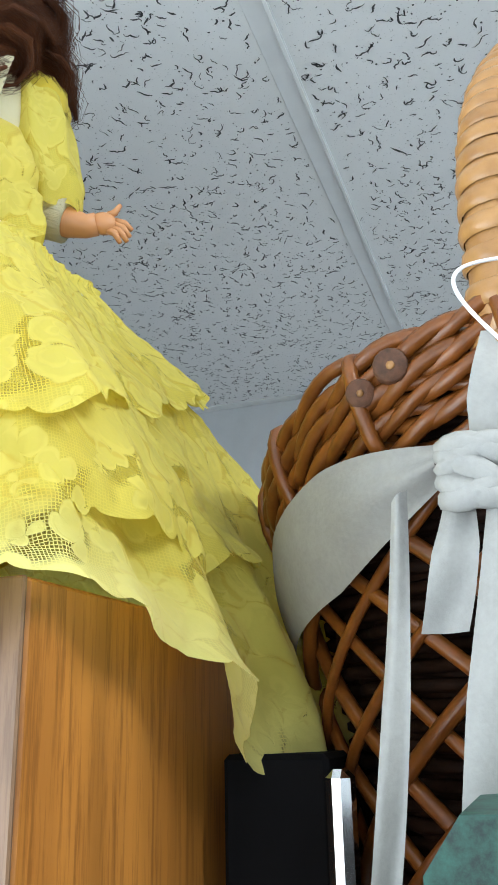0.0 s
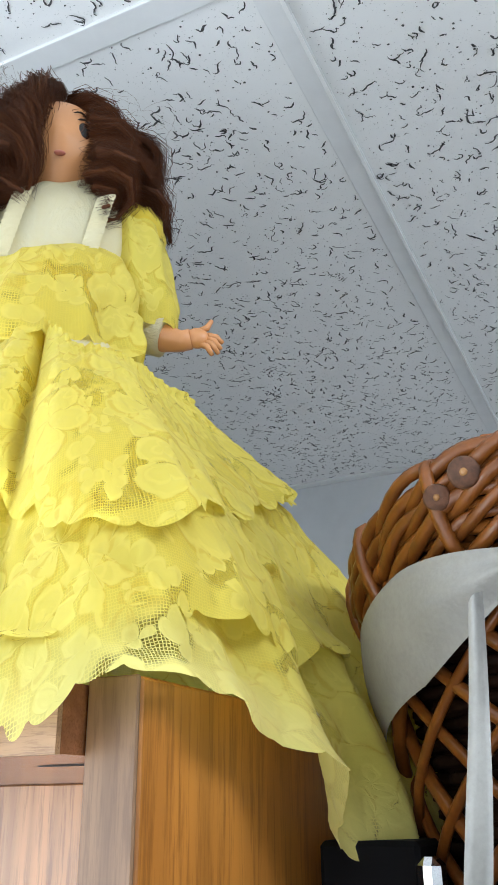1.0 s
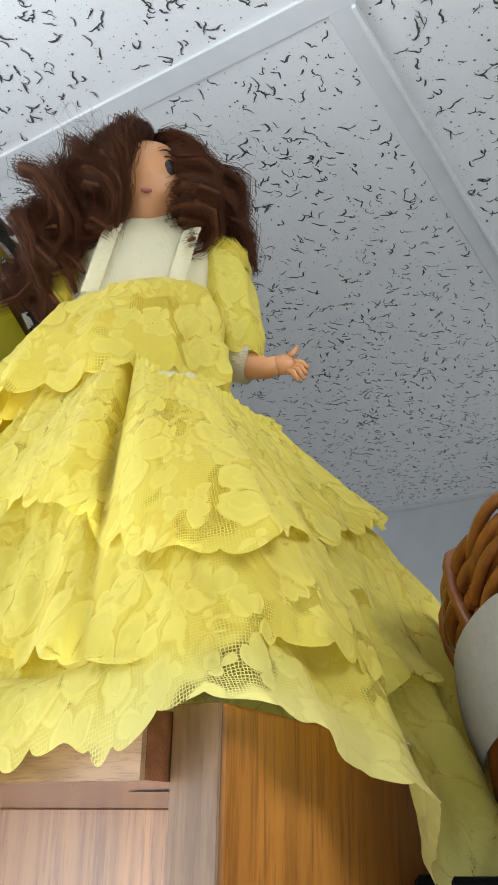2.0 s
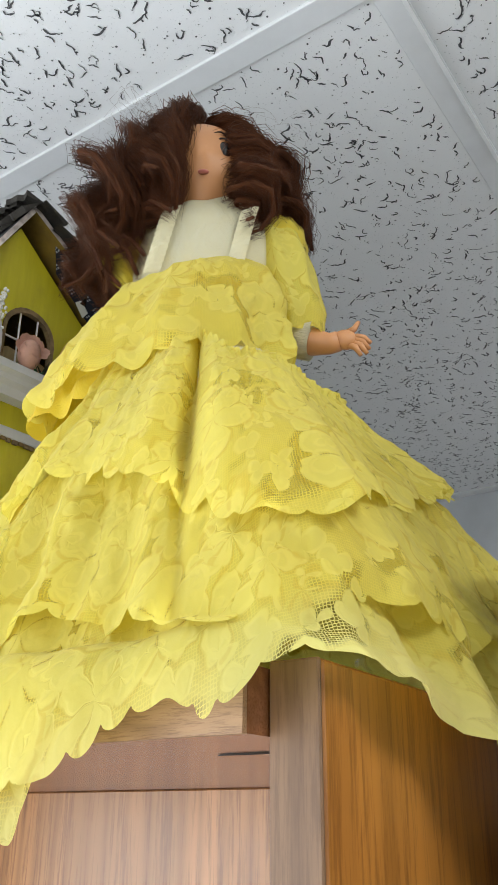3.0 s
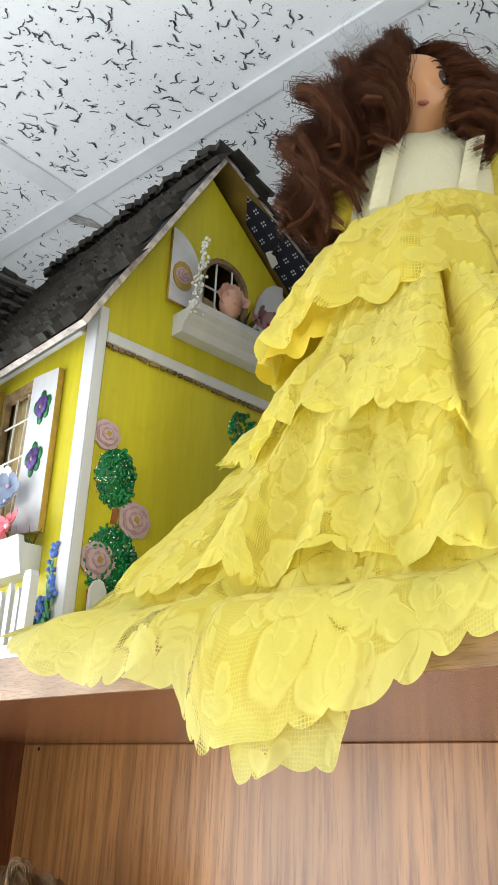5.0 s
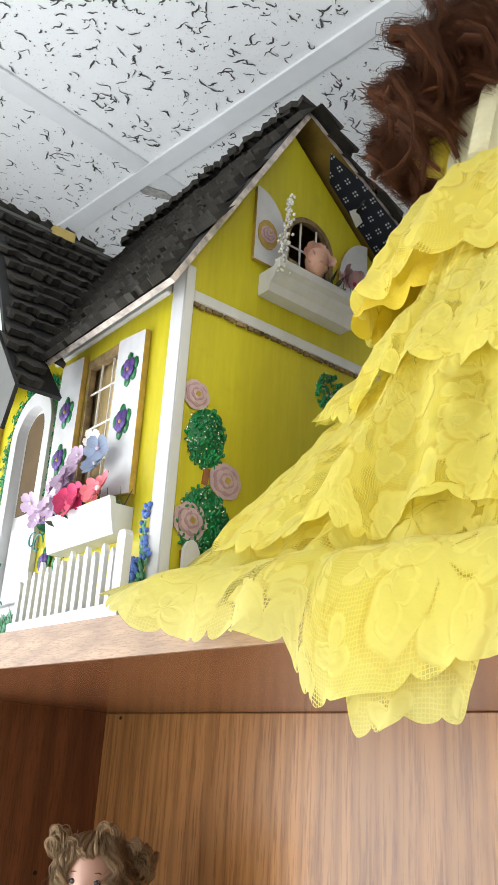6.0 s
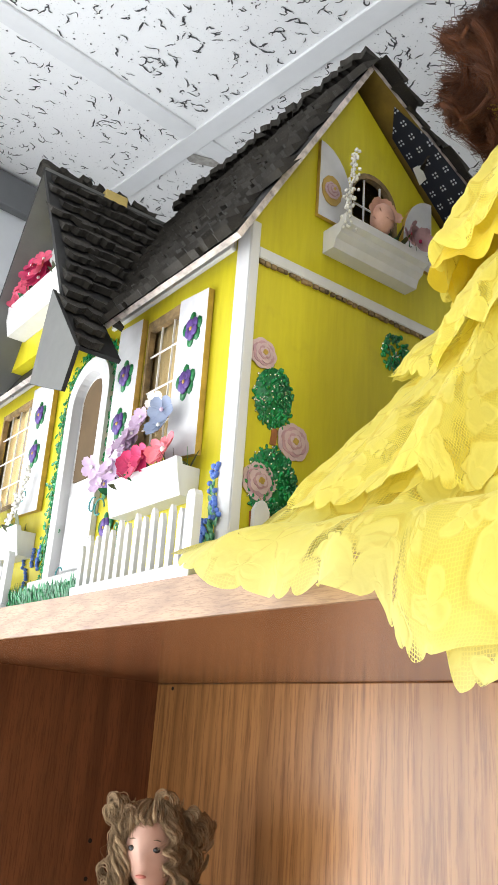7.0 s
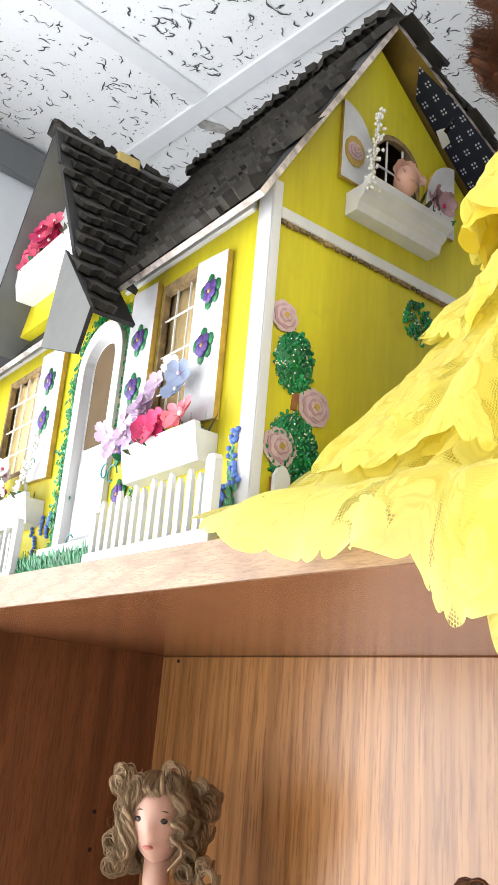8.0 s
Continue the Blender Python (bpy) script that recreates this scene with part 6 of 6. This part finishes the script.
# cut rod ends beside the handle's foot
PA = math.atan2(-0.106, -0.070)
for da, dz, r in ((0.19, 0.003, 0.0064), (0.08, -0.003, 0.0056)):
    g = Geo()
    c = bpt(PA + da, brim(PA) - 0.006 + dz, 0.006)
    o = Vector((0.10, -1.0, -0.22)).normalized()
    g.tube([c - o * 0.012, c + o * 0.0090, c + o * 0.0102], [r, r, r * 0.86], 14)
    g.ball(c + o * 0.0100, (r * 0.28, 0.001, r * 0.28), 1, 8, 4)
    part("cut_rod", g, [PEG, CANE], basket, "dark sawn rod end", True)
# handle: an arch over the basket wound with flat cane
def handle_at(s):
    a = math.pi * s
    return Vector((-0.008 + 0.050 * math.sin(a) ** 3, -0.130 * math.cos(a), 0.180 + 0.200 * math.sin(a) ** 0.62))


g = Geo()
g.tube([handle_at(i / 40) for i in range(41)], 0.0140, 16)
part("handle_core", g, CANE, basket, "honey-coloured cane handle", True)
wraps = 66
for k in range(wraps):
    s = (k + 0.5) / wraps
    p, q = handle_at(s), handle_at(min(1, s + 0.004))
    d = (q - p).normalized()
    a = d.orthogonal().normalized()
    b = d.cross(a)
    g = Geo()
    wdt = 0.0044 * rnd.uniform(0.85, 1.15)
    rows = []
    for j in range(25):
        t = 6.28318 * j / 24
        n2 = a * math.cos(t) + b * math.sin(t)
        sh = d * (0.0032 * math.sin(t + 0.8))
        rows.append([p + sh + d * (wdt * f) + n2 * (0.0143 + h) for f, h in ((-1, 0.0002), (-0.8, 0.0013), (0, 0.0017 + 0.0004 * (k % 2)), (0.8, 0.0013), (1, 0.0002))])
    g.grid(rows)
    part("cane_wrap", g, CANE, basket, "", True)
for k, s in enumerate((0.20, 0.235, 0.30, 0.33)):
    p, q = handle_at(s), handle_at(s + 0.055)
    g = Geo()
    d = (q - p).normalized()
    a = Vector((-0.72, -0.69, 0)).normalized()
    w = d.cross(a).normalized()
    off = w * (0.006 if k % 2 else -0.006)
    g.grid([[p + off + a * 0.0177 + w * e for e in (-0.0045, 0, 0.0045)], [p.lerp(q, 0.5) + off + a * 0.0181 + w * e for e in (-0.0045, 0, 0.0045)], [q + off + a * 0.0177 + w * e for e in (-0.0045, 0, 0.0045)]])
    part("cane_overlay", g, CANE, basket, "", True)
g = Geo()
g.tube([(-0.046, -0.118, 0.214), (0.010, -0.112, 0.213)], 0.0042, 10)
part("cross_peg", g, CLAY, basket, "short reddish peg through the handle", True)
g = Geo()
g.tube([Vector((-0.004, -0.152, 0.222)) + Vector((-0.022 * math.sin(math.pi * i / 20) * (1.0 - 0.1 * i / 20), -0.012 * math.sin(math.pi * i / 20), -0.040 * (i / 20) + 0.008 * math.sin(math.pi * i / 20))) for i in range(21)], 0.0007, 8)
part("wire_loop", g, WIRE, basket, "white wire loop", True)
# linen sash with a knot and two tails
sash = Geo()
rows = []
for i in range(41):
    s = i / 40
    a = PA - 0.85 + 1.16 * s
    pinch = max(0.0, (s - 0.62) / 0.38)
    mid = 0.124 + 0.036 * s
    half = 0.0225 * (1 - pinch ** 1.5) + 0.006 * pinch ** 1.5
    rows.append([bpt(a, mid + half * (2 * w - 1), 0.0135 + 0.003 * math.sin(math.pi * w) + 0.0026 * math.sin(9 * w + 4 * s) * pinch + 0.004 * pinch) for w in [j / 14 for j in range(15)]])
sash.grid(rows)
part("linen_sash", sash, LINEN, basket, "flat white linen band", True)
KN = Vector((-0.024, -0.144, 0.151))
g = Geo()
g.ball(KN, (0.0120, 0.009, 0.0100), 0, 16, 10)
for k in range(5):
    t0 = k * 1.1
    g.tube([KN + Vector((-0.012 + 0.0034 * j, -0.0075 - 0.003 * math.sin(0.45 * j), 0.0085 * math.sin(t0 + 0.28 * j))) for j in range(8)], [0.003, 0.0042, 0.0046, 0.0048, 0.0046, 0.0042, 0.0036, 0.003], 8)
part("sash_knot", g, LINEN, basket, "tight linen knot", True)


def tail(name, top, bottom, w0, w1, sway, label):
    g = Geo()
    rows = []
    for i in range(31):
        s = i / 30
        c = top.lerp(bottom, s) + Vector((sway * math.sin(2.6 * s), -0.004 * math.sin(math.pi * s), 0))
        w = w0 + (w1 - w0) * min(1, s * 2.2)
        rows.append([c + Vector((w * q, -0.0020 * math.cos(q * 2.4 + 3 * s) + 0.001 * math.sin(9 * s + q), 0.002 * q * (1 - s))) for q in [-1 + j / 4 for j in range(9)]])
    g.grid(rows)
    part(name, g, LINEN, basket, label, True)


tail("sash_tail", KN + Vector((-0.026, -0.004, -0.004)), Vector((-0.068, -0.150, 0.006)), 0.0025, 0.0042, 0.004, "narrow hanging sash end")
tail("sash_tail", KN + Vector((0.006, -0.006, -0.004)), Vector((-0.036, -0.152, 0.012)), 0.004, 0.0085, 0.001, "broad hanging sash end")
tail("sash_loop", KN + Vector((-0.007, -0.003, -0.002)), KN + Vector((-0.016, -0.004, -0.048)), 0.004, 0.0072, 0.002, "drooping bow loop")
tail("sash_loop", KN + Vector((0.004, -0.004, 0.004)), KN + Vector((0.016, 0.000, 0.050)), 0.006, 0.0110, 0.0, "sash end drawn up to the handle")

green = empty("green_box", pose(0.8065, -0.205, RZ, 0, 0, 0), "green marbled box on the rack shelf", "box")
g = Geo()
g.prism([(-0.050, 0.0), (-0.050, 0.046), (-0.041, 0.0585), (0.060, 0.0600), (0.060, 0.0)], 0.060, lambda a, b, d: (a, d, b))
part("box_body", g, MARBLED, green, "green marbled body with a sloping shoulder")
jar = empty("small_jar", pose(0.730, -0.286, RZ), "small glass jar with a silver lid on the rack", "jar")
g = Geo()
prof = [(0.0, 0.0), (0.0085, 0.0), (0.010, 0.003), (0.010, 0.026), (0.008, 0.030), (0.008, 0.034)]
g.grid([[Vector((r * math.cos(6.28318 * j / 28), r * math.sin(6.28318 * j / 28), z)) for j in range(28)] for r, z in prof], 0, True)
part("jar_body", g, GLASS, jar, "", True)
g = Geo()
prof = [(0.0092, 0.0305), (0.0098, 0.031), (0.0098, 0.0385), (0.0088, 0.0405), (0.0, 0.0410)]
g.grid([[Vector((r * math.cos(6.28318 * j / 28), r * math.sin(6.28318 * j / 28), z)) for j in range(28)] for r, z in prof], 0, True)
part("jar_lid", g, CHROME, jar, "silver lid", True)
